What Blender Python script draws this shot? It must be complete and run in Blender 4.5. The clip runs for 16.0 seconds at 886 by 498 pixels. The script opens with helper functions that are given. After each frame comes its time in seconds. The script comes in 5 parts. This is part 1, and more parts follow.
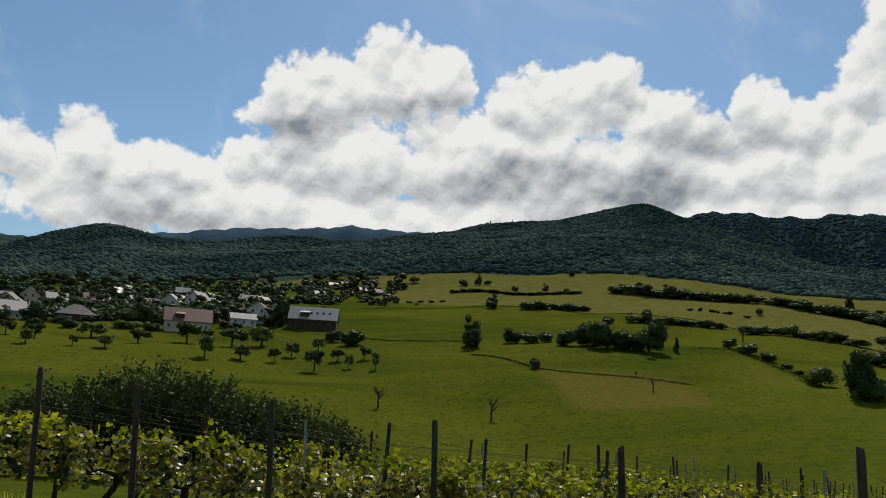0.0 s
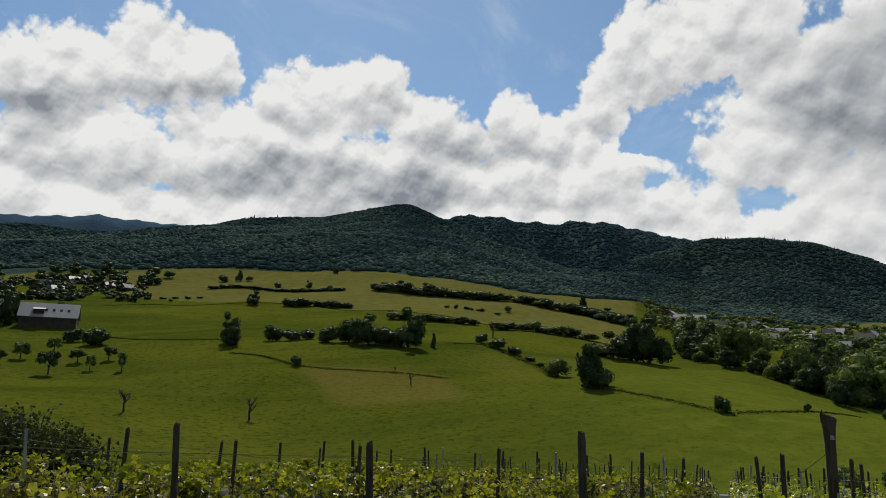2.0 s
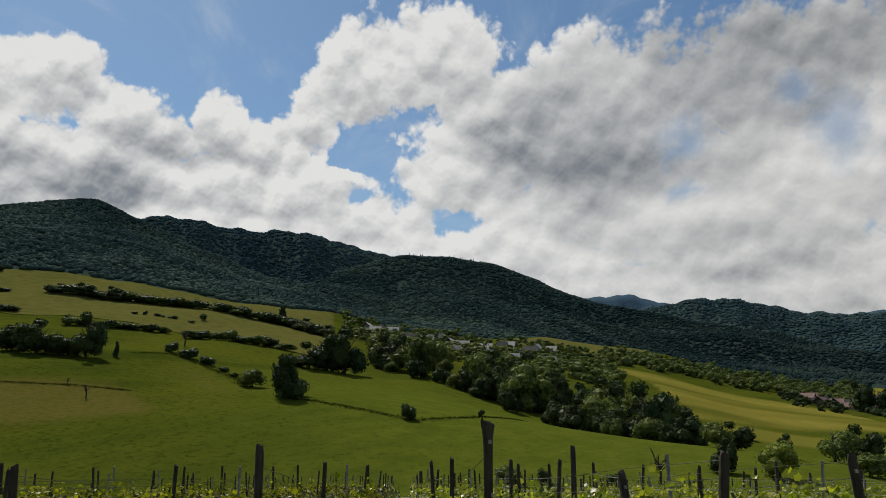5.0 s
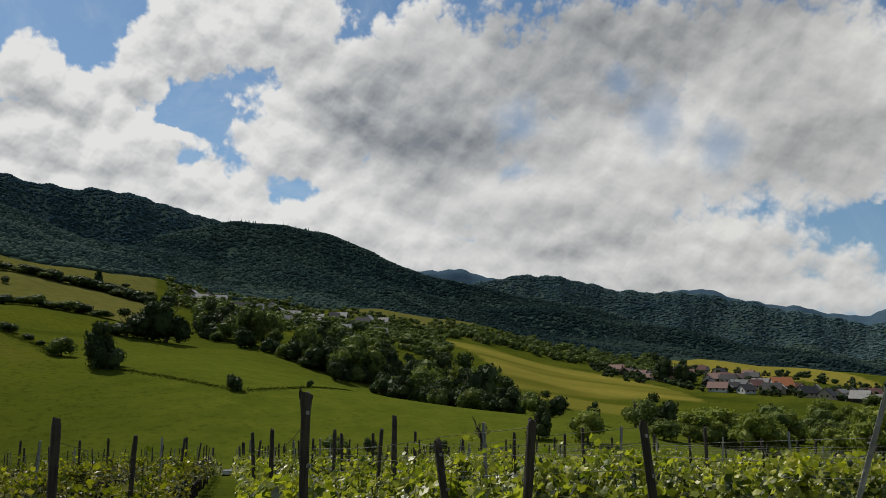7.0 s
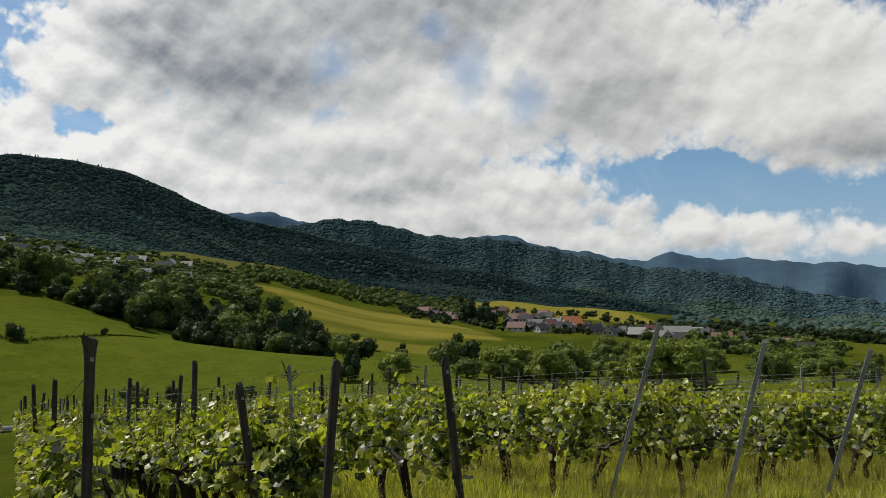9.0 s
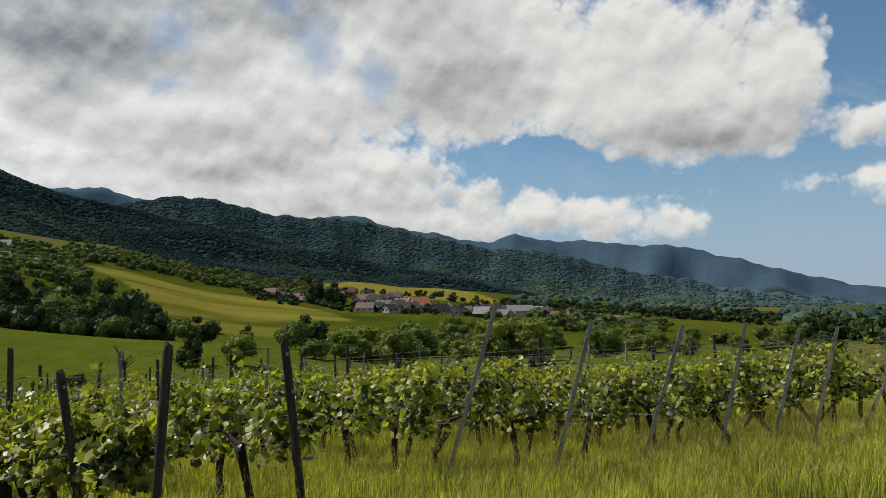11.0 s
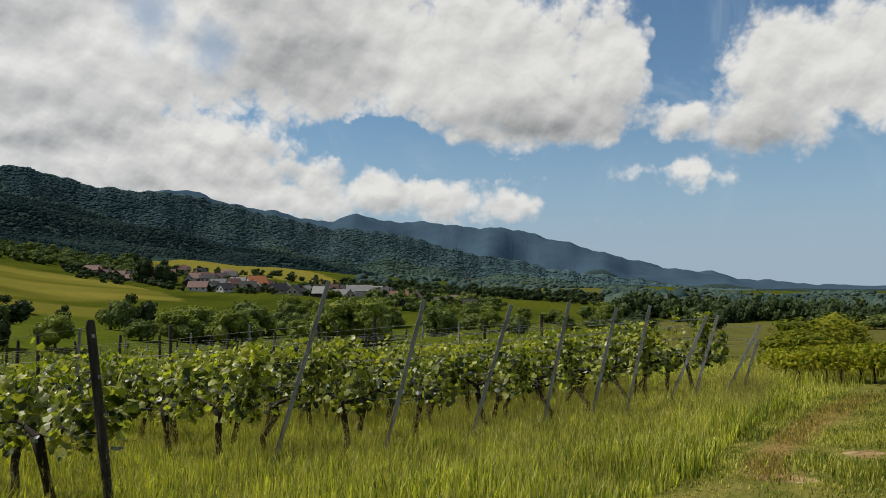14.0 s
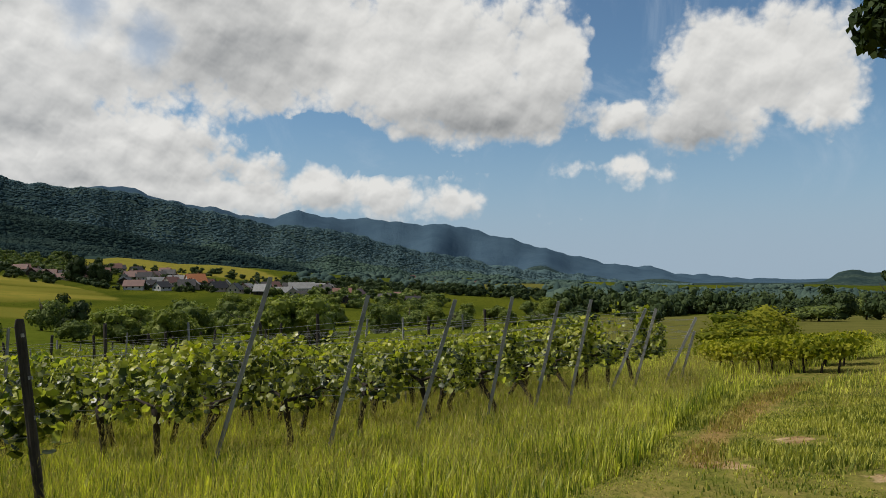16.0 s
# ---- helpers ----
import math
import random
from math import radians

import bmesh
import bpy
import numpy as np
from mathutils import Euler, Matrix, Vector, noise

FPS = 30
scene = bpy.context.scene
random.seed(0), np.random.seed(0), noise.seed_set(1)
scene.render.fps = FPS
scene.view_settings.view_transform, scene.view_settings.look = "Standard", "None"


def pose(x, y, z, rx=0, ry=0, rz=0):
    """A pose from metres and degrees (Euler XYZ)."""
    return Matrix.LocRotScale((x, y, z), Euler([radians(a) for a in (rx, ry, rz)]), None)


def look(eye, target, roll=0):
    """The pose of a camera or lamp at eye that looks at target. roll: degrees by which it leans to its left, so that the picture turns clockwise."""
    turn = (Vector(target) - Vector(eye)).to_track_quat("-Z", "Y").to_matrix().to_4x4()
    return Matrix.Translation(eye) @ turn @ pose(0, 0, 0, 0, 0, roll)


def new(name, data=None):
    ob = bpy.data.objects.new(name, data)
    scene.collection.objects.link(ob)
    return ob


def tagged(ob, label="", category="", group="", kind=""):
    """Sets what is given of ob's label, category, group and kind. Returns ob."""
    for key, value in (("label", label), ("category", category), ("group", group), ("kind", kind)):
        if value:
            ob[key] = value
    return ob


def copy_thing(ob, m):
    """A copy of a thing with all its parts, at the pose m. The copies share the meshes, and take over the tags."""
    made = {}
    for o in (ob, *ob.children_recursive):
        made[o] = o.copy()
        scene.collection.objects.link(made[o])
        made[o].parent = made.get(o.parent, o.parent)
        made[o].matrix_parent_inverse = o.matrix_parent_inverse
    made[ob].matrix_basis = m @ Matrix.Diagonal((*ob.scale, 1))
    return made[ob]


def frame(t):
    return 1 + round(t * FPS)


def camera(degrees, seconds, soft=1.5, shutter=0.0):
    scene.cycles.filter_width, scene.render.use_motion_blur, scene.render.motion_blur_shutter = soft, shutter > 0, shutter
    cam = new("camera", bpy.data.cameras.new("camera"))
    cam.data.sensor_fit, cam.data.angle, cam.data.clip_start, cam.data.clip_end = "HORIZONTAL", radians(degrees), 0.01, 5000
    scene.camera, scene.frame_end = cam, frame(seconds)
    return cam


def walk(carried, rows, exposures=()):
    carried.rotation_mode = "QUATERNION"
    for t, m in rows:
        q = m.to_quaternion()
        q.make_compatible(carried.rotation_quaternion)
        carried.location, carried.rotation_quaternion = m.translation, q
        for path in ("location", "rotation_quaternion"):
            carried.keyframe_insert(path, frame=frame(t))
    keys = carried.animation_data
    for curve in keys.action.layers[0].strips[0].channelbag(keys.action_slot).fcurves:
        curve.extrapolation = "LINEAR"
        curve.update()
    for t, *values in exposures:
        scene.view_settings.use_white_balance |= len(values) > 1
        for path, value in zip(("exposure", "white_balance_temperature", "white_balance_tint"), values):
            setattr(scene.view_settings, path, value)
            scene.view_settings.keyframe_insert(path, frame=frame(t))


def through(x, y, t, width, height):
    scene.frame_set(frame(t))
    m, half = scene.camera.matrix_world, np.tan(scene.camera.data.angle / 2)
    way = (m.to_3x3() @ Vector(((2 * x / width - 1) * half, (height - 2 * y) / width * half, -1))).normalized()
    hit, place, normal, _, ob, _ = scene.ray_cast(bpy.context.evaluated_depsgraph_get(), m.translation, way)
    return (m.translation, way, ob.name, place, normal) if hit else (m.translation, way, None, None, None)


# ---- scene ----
cam = camera(60.53, 16.0, soft=0.85)
# seconds, place, yaw, pitch, roll
PATH = (
    (0, -0.007, -0.002, 1.652, -0.00, 9.51, -3.34),
    (0.5, 0.013, 0.023, 1.659, -3.85, 9.68, -3.39),
    (1, 0.038, 0.049, 1.656, -8.74, 9.87, -3.01),
    (1.5, 0.081, 0.077, 1.648, -13.61, 9.93, -2.28),
    (2, 0.120, 0.106, 1.652, -17.86, 10.08, -1.78),
    (2.5, 0.148, 0.128, 1.653, -21.93, 10.15, -1.47),
    (3, 0.168, 0.125, 1.650, -25.87, 10.22, -0.76),
    (3.5, 0.207, 0.146, 1.648, -30.34, 10.45, -0.47),
    (4, 0.229, 0.143, 1.651, -34.39, 11.04, -0.51),
    (6.5, 0.305, 0.114, 1.674, -48.98, 9.98, -1.15),
    (7, 0.333, 0.105, 1.666, -52.95, 9.40, -0.95),
    (7.5, 0.386, 0.133, 1.650, -56.73, 8.69, -0.79),
    (8, 0.413, 0.141, 1.648, -60.48, 6.80, -0.47),
    (8.5, 0.440, 0.138, 1.647, -64.13, 5.88, -0.04),
    (9, 0.431, 0.117, 1.643, -67.23, 5.30, 0.03),
    (11.5, 0.413, 0.028, 1.644, -81.46, 3.47, 0.49),
    (12, 0.437, 0.018, 1.644, -84.17, 3.12, 0.39),
    (12.5, 0.466, -0.006, 1.637, -85.83, 2.82, 0.50),
    (13, 0.509, -0.055, 1.637, -86.57, 2.51, 0.36),
    (13.5, 0.542, -0.063, 1.635, -88.29, 2.26, 0.23),
    (14, 0.568, -0.034, 1.636, -90.58, 2.23, 0.08),
    (14.5, 0.569, -0.031, 1.631, -91.99, 1.98, 0.43),
    (15, 0.580, -0.029, 1.630, -93.32, 1.86, 0.69),
    (15.5, 0.588, -0.027, 1.632, -94.17, 1.82, 0.72),
    (16, 0.583, -0.028, 1.619, -94.85, 1.95, 0.48),
)
walk(cam, [(t, pose(x, y, z, 90 + pitch, 0, yaw) @ pose(0, 0, 0, 0, 0, -roll)) for t, x, y, z, yaw, pitch, roll in PATH],
     ((0, -0.12), (2.5, -0.16), (4, -0.26), (6.5, -0.28), (7.5, -0.2), (9, -0.05), (12, -0.08), (16, -0.1)))


# ---------------------------------------------------------------- sky, clouds and sun
SUN_BEARING, SUN_HEIGHT = 8.0, 50.0

world = bpy.data.worlds.new("sky")
scene.world = world
world.use_nodes = True
wt = world.node_tree
wt.nodes.clear()


def node(tree, kind, op=None):
    n = tree.nodes.new(kind)
    if op:
        n.operation = op
    return n


def math_node(tree, op, a, b=None, clamp=False):
    n = node(tree, "ShaderNodeMath", op)
    n.use_clamp = clamp
    for i, v in enumerate((a, b)):
        if v is None:
            continue
        if isinstance(v, (int, float)):
            n.inputs[i].default_value = v
        else:
            tree.links.new(v, n.inputs[i])
    return n.outputs[0]


def ramp(tree, value, lo, hi, a=0.0, b=1.0, smooth=True):
    n = node(tree, "ShaderNodeMapRange")
    n.interpolation_type = "SMOOTHSTEP" if smooth else "LINEAR"
    tree.links.new(value, n.inputs[0])
    for i, v in enumerate((lo, hi, a, b)):
        n.inputs[i + 1].default_value = v
    return n.outputs[0]


def mix_rgb(tree, fac, a, b, blend="MIX"):
    n = node(tree, "ShaderNodeMix")
    n.data_type, n.blend_type = "RGBA", blend
    for i, v in ((0, fac), (6, a), (7, b)):
        if isinstance(v, (int, float)):
            n.inputs[i].default_value = v
        elif isinstance(v, tuple):
            n.inputs[i].default_value = (*v, 1)
        else:
            tree.links.new(v, n.inputs[i])
    return n.outputs[2]


def noise_tex(tree, vector, scale, detail=4.0, rough=0.55, distortion=0.0):
    n = node(tree, "ShaderNodeTexNoise")
    n.inputs["Scale"].default_value, n.inputs["Detail"].default_value = scale, detail
    n.inputs["Roughness"].default_value, n.inputs["Distortion"].default_value = rough, distortion
    if vector is not None:
        tree.links.new(vector, n.inputs["Vector"])
    return n


way = node(wt, "ShaderNodeTexCoord").outputs["Generated"]
split = node(wt, "ShaderNodeSeparateXYZ")
wt.links.new(way, split.inputs[0])
bearing_out = math_node(wt, "MULTIPLY", math_node(wt, "ARCTAN2", split.outputs[0], split.outputs[1]), 57.2958)
lift_out = math_node(wt, "MULTIPLY", math_node(wt, "ARCSINE", split.outputs[2]), 57.2958)
spot_node = node(wt, "ShaderNodeCombineXYZ")
wt.links.new(bearing_out, spot_node.inputs[0])
wt.links.new(lift_out, spot_node.inputs[1])
spot = spot_node.outputs[0]

# heaps of cumulus: bearing, height, half width, half height in degrees
HEAPS_EAST = (
    (-30, 12.8, 2.8, 2.6), (-26.3, 14.3, 2.6, 2.6), (-23.1, 13, 3, 2.3), (-19.2, 13.4, 3.5, 2.2), (-15.8, 14.7, 2.4, 2),
    (-24, 10.5, 9.3, 1.9), (-12.4, 19.2, 2.3, 3.4), (-8.8, 20.2, 3.5, 3), (-4.9, 21.6, 3.8, 3.6), (-0.9, 21.7, 3.1, 3),
    (-15.5, 18, 1.6, 1.1), (4.7, 20.3, 2.7, 2.3), (8, 20.8, 3.5, 2.8), (11.8, 21.2, 3.2, 3.1), (15.8, 19.3, 3.3, 2.4),
    (19.6, 17.7, 3.2, 2.3), (23.3, 19, 2.8, 2.6), (26.2, 17.9, 3.1, 2.7), (-7.6, 15.8, 7.3, 3.7), (2.5, 16.1, 8.3, 4.2),
    (15.4, 15.4, 9.4, 3.3), (26.9, 14.2, 5.3, 2.3), (30.3, 20.6, 2.1, 3), (-9, 11.0, 30, 2.9),
    (10, 12.6, 15, 3.2),
)
HEAPS_MID = (
    (28.1, 17.5, 2.7, 2.1), (22.3, 15, 10.7, 2.9), (33.2, 23.9, 3.4, 4), (31.6, 22.1, 2.7, 1.8), (39.5, 25.3, 6.2, 4.3),
    (44.6, 20.9, 8, 4.4), (53.9, 21.1, 8.7, 6.4), (43.0, 16.6, 6.4, 2.8), (30.5, 16.5, 4.0, 2.0), (51.9, 14.3, 8.4, 3.9), (34.5, 13, 6.9, 1.9),
    (45.9, 11.5, 12, 2.1), (51.7, 19.5, 11, 5.4), (64.5, 22.6, 12.8, 4.7), (76.8, 22.2, 9.4, 5.6), (81.1, 15.6, 5.5, 4.1),
    (68.6, 15.1, 10.5, 4.5), (64.3, 10.3, 12.3, 3.3), (74.9, 7.9, 7.4, 2.4), (24, 12.2, 17, 2.8), (58, 8.0, 16, 3.0), (40, 10.5, 18, 3.0),
    (74, 6.0, 12, 2.6),
)
HEAPS_WEST = (
    (64, 14.2, 12.2, 7.2), (70.6, 8.2, 10.7, 3.7), (80.2, 17.4, 13.9, 5.9), (93.1, 16.1, 10.9, 5.6), (98.4, 12, 8.2, 2.5),
    (103, 15, 3.5, 4.7), (107.8, 11.3, 3.3, 1.7), (80.6, 7.8, 3.2, 1.7), (86, 6.4, 4.0, 2.0), (91, 5.8, 3.2, 1.9),
    (95, 5.1, 2.5, 1.1), (115.4, 14.0, 4.8, 4.0), (119.8, 14.2, 4.9, 4.0), (122.2, 12.4, 2.5, 2.9), (113.8, 10.9, 3.8, 2.4),
    (108.6, 8, 2, 1.1), (105.7, 7.8, 1.7, 0.7), (96, 7.9, 1.6, 0.6), (102.8, 4, 0.9, 0.4), (111.8, 7.5, 0.9, 0.5),
)
# rifts in the cloud: bearing, height, half width, half height, depth
GAPS = (
    (33.9, 17.9, 2.3, 1.3, 3.4),
    (86, 10.3, 4.3, 1.4, 3.6), (92.8, 8.5, 6, 0.9, 3.2), (108.4, 16.4, 2, 4, 3.6), (-19.8, 16.9, 2.7, 1.1, 3.4),
)
# thin places where blue shows through
THIN = ((58.6, 18.9, 1.8, 1.5), (69.3, 18.6, 1.7, 2.6), (73.5, 16.3, 1.7, 2.0), (66.5, 21.5, 1.6, 1.2), (58.4, 15.2, 1.2, 0.8))
# grey undersides: bearing, height, half width, half height, depth
SHADES = (
    (-11.8, 16.6, 3.6, 3.8, 0.6), (4.9, 15.7, 3.0, 2.1, 0.5), (12.0, 14.3, 9.6, 2.6, 1.0), (-21.4, 10.7, 9, 1.2, 0.6), (-1.3, 14.2, 4.2, 1.8, 0.4),
    (19.8, 17.4, 6, 1.8, 0.5), (49.5, 19.5, 9.0, 5.6, 0.85), (52.5, 16.6, 5.6, 2.8, 0.9), (60, 23.4, 6, 4, 0.85), (68.9, 25.6, 18, 5.2, 1.0),
    (79.8, 16.5, 7, 5, 0.6), (97.2, 11.6, 12, 2.1, 0.65), (113.5, 9.9, 4.6, 1.9, 0.6), (58.6, 16.9, 8, 2.6, 0.5), (64, 10.7, 9.6, 2.7, 0.3),
    (66, 21, 8, 3, 0.5), (77, 7.2, 13, 3.6, 0.28), (60, 9.4, 11, 3.6, 0.28),
)


def moved(vector, dx, dy):
    n = node(wt, "ShaderNodeVectorMath", "ADD")
    wt.links.new(vector, n.inputs[0])
    n.inputs[1].default_value = (dx, dy, 0)
    return n.outputs[0]


def stirred(vector, scale, amount, detail=3.0):
    """The place pushed about by noise, in degrees."""
    n = node(wt, "ShaderNodeVectorMath", "MULTIPLY_ADD")
    wt.links.new(noise_tex(wt, vector, scale, detail, 0.55).outputs["Color"], n.inputs[0])
    n.inputs[1].default_value = (amount, amount, 0)
    wt.links.new(moved(vector, -amount / 2, -amount / 2), n.inputs[2])
    return n.outputs[0]


def oval(vector, b, e, wb, we):
    """1 in an oval's middle, 0 on its rim, below 0 outside."""
    n = node(wt, "ShaderNodeVectorMath", "MULTIPLY_ADD")
    wt.links.new(vector, n.inputs[0])
    n.inputs[1].default_value = (1 / wb, 1 / we, 0)
    n.inputs[2].default_value = (-b / wb, -e / we, 0)
    ln = node(wt, "ShaderNodeVectorMath", "LENGTH")
    wt.links.new(n.outputs[0], ln.inputs[0])
    return math_node(wt, "SUBTRACT", 1.0, ln.outputs["Value"])


def heap(vector, blobs):
    """Depth inside the nearest oval, in degrees, negative outside."""
    total = None
    for b, e, wb, we in blobs:
        v = math_node(wt, "MULTIPLY", oval(vector, b, e, wb, we), min(wb, we, 3.0))
        total = v if total is None else math_node(wt, "MAXIMUM", total, v)
    return total


def knobs(vector, size, soft, detail=0.0):
    """Round cauliflower knobs about that many degrees across: +1 on a knob's top, down to -1 in the creases."""
    n = node(wt, "ShaderNodeTexVoronoi")
    n.voronoi_dimensions, n.feature, n.normalize = "2D", "SMOOTH_F1", False
    n.inputs["Smoothness"].default_value = soft
    n.inputs["Scale"].default_value, n.inputs["Detail"].default_value = 1.0 / size, detail
    n.inputs["Roughness"].default_value, n.inputs["Lacunarity"].default_value = 0.5, 2.2
    wt.links.new(vector, n.inputs["Vector"])
    return math_node(wt, "SUBTRACT", 1.0, math_node(wt, "MULTIPLY", n.outputs["Distance"], 2.2 / (1 + 0.45 * (detail > 0))))


def plus(*terms):
    total = None
    for v, k in terms:
        v = math_node(wt, "MULTIPLY", v, k)
        total = v if total is None else math_node(wt, "ADD", total, v)
    return total


def swell(vector):
    """Depth of cloud without the small knobs."""
    loose_spot = stirred(vector, 0.22, 2.0)
    body = heap(loose_spot, HEAPS_EAST + HEAPS_MID + HEAPS_WEST)
    body = math_node(wt, "MINIMUM", body, 2.4)
    rough_spot = stirred(stirred(vector, 0.3, 3.0, 2.0), 1.1, 1.4, 6.0)
    for b, e, wb, we, k in GAPS:
        body = math_node(wt, "SUBTRACT", body, ramp(wt, oval(rough_spot, b, e, wb, we), -0.35, 0.7, 0.0, k))
    big = stirred(vector, 0.35, 1.6)
    return body, plus((knobs(big, 4.2, 0.35), 0.75), (knobs(big, 1.9, 0.25), 0.42))


def billows(vector):
    """The small knobs and the fringe."""
    bent = stirred(vector, 0.8, 1.0, 4.0)
    return plus((knobs(bent, 0.95, 0.2), 0.26), (knobs(bent, 0.42, 0.15), 0.13))


SUNWARD = (-0.25, 0.97)
depth, lumps = swell(spot)
small = billows(spot)
fringe = math_node(wt, "SUBTRACT", noise_tex(wt, spot, 0.55, 9.0, 0.68).outputs["Fac"], 0.5)
thick = plus((depth, 1.0), (lumps, 0.8), (small, 1.0), (fringe, 1.6))
# the rest of the sky, behind the path and overhead, has loose cloud
loose = ramp(wt, noise_tex(wt, way, 2.6, 8.0, 0.6).outputs["Fac"], 0.45, 0.7, -1.0, 1.6)
behind = math_node(wt, "MAXIMUM", ramp(wt, math_node(wt, "ABSOLUTE", math_node(wt, "SUBTRACT", bearing_out, 48.0)), 84.0, 100.0),
                   ramp(wt, lift_out, 30.0, 42.0))
thick = math_node(wt, "ADD", math_node(wt, "MULTIPLY", thick, math_node(wt, "SUBTRACT", 1.0, behind)), math_node(wt, "MULTIPLY", loose, behind))
thin_spot = stirred(stirred(spot, 0.45, 2.6, 2.0), 1.3, 1.6, 6.0)
# sides turned to the sun are lit, lee sides and deep undersides grey
up_small = billows(moved(spot, SUNWARD[0] * 0.22, SUNWARD[1] * 0.22))
depth_up, lumps_up = swell(moved(spot, SUNWARD[0] * 0.9, SUNWARD[1] * 0.9))
facing_small = math_node(wt, "SUBTRACT", small, up_small)
facing_big = math_node(wt, "SUBTRACT", lumps, lumps_up)
facing_heap = math_node(wt, "SUBTRACT", depth, depth_up)
shade_spot = stirred(spot, 0.22, 2.6, 3.0)
grey = None
for b, e, wb, we, k in SHADES:
    g = ramp(wt, oval(shade_spot, b, e, wb, we), -0.25, 0.7, 0.0, k)
    grey = g if grey is None else math_node(wt, "ADD", math_node(wt, "MULTIPLY", grey, math_node(wt, "SUBTRACT", 1.0, g)), g)
westward = ramp(wt, bearing_out, 30.0, 95.0)
cover = ramp(wt, math_node(wt, "DIVIDE", thick, math_node(wt, "ADD", 1.0, math_node(wt, "MULTIPLY", westward, 0.8))), -0.12, 0.55)
for b, e, wb, we in THIN:
    cover = math_node(wt, "MULTIPLY", cover, ramp(wt, oval(thin_spot, b, e, wb, we), -0.5, 0.9, 1.0, 0.45))
softer = math_node(wt, "MAXIMUM", ramp(wt, bearing_out, 25.0, 60.0, 1.0, 0.5), ramp(wt, lift_out, 15.0, 10.0, 0.0, 0.65))
mottle = math_node(wt, "SUBTRACT", noise_tex(wt, stirred(spot, 0.4, 2.0), 0.16, 6.0, 0.55).outputs["Fac"], 0.5)
relief = plus((facing_small, 0.36), (facing_big, 0.52), (facing_heap, 0.28))
light_part = plus((math_node(wt, "MULTIPLY", relief, softer), 1.0), (math_node(wt, "MULTIPLY", mottle, softer), 0.3), (ramp(wt, thick, 1.1, 0.1), 0.12),
                  (grey, -0.58), (ramp(wt, thick, 0.8, 2.8), -0.06))
value = math_node(wt, "ADD", light_part, ramp(wt, bearing_out, 45.0, 90.0, 0.80, 0.86))
tone = ramp(wt, value, 0.0, 1.0, 0.0, 1.0, False)
white = mix_rgb(wt, westward, (0.90, 0.90, 0.885), (0.81, 0.805, 0.78))
dull = mix_rgb(wt, westward, (0.25, 0.28, 0.315), (0.20, 0.215, 0.23))
cloud_colour = mix_rgb(wt, tone, dull, white)
wisps = ramp(wt, noise_tex(wt, way, 5.0, 8.0, 0.66, 1.2).outputs["Fac"], 0.48, 0.8, 0.0, 0.35)
air = node(wt, "ShaderNodeTexSky")
air.sky_type, air.sun_disc = "NISHITA", False
air.sun_elevation, air.sun_rotation = radians(SUN_HEIGHT), radians(SUN_BEARING)
air.dust_density, air.ozone_density = 0.4, 1.2
blue = node(wt, "ShaderNodeVectorMath", "SCALE")
wt.links.new(air.outputs[0], blue.inputs[0])
blue.inputs["Scale"].default_value = 0.09
blue_tint = mix_rgb(wt, 1.0, blue.outputs[0], (0.80, 0.98, 1.06), "MULTIPLY")
sky_colour = mix_rgb(wt, wisps, blue_tint, (0.62, 0.70, 0.78))
sky_colour = mix_rgb(wt, ramp(wt, lift_out, 13.0, 0.0, 0.0, 0.9), sky_colour, (0.31, 0.43, 0.585))
sky_colour = mix_rgb(wt, cover, sky_colour, cloud_colour)
low_air = ramp(wt, lift_out, 7.0, -0.5, 0.0, 0.55)
sky_colour = mix_rgb(wt, low_air, sky_colour, (0.39, 0.485, 0.56))
bg = node(wt, "ShaderNodeBackground")
wt.links.new(sky_colour, bg.inputs[0])
bg.inputs[1].default_value = 1.0
wt.links.new(bg.outputs[0], node(wt, "ShaderNodeOutputWorld").inputs[0])

sun_data = bpy.data.lights.new("sun", "SUN")
sun_data.energy, sun_data.angle, sun_data.color = 4.7, radians(0.55), (1.0, 0.95, 0.86)
sun = new("sun", sun_data)
sb, sh = radians(SUN_BEARING), radians(SUN_HEIGHT)
sun.matrix_world = look((math.sin(sb) * math.cos(sh) * 900, math.cos(sb) * math.cos(sh) * 900, math.sin(sh) * 900), (0, 0, 0))


# ---------------------------------------------------------------- materials


def material(name, rough=0.8, spec=0.3):
    m = bpy.data.materials.new(name)
    m.use_nodes = True
    t = m.node_tree
    b = t.nodes["Principled BSDF"]
    b.inputs["Roughness"].default_value = rough
    b.inputs["Specular IOR Level"].default_value = spec
    return m, t, b


def bump(t, b, height_out, strength, distance):
    n = node(t, "ShaderNodeBump")
    n.inputs["Strength"].default_value, n.inputs["Distance"].default_value = strength, distance
    t.links.new(height_out, n.inputs["Height"])
    t.links.new(n.outputs[0], b.inputs["Normal"])


def position(t):
    return node(t, "ShaderNodeNewGeometry").outputs["Position"]


def attribute(t, name):
    n = node(t, "ShaderNodeAttribute")
    n.attribute_name = name
    return n.outputs["Fac"]


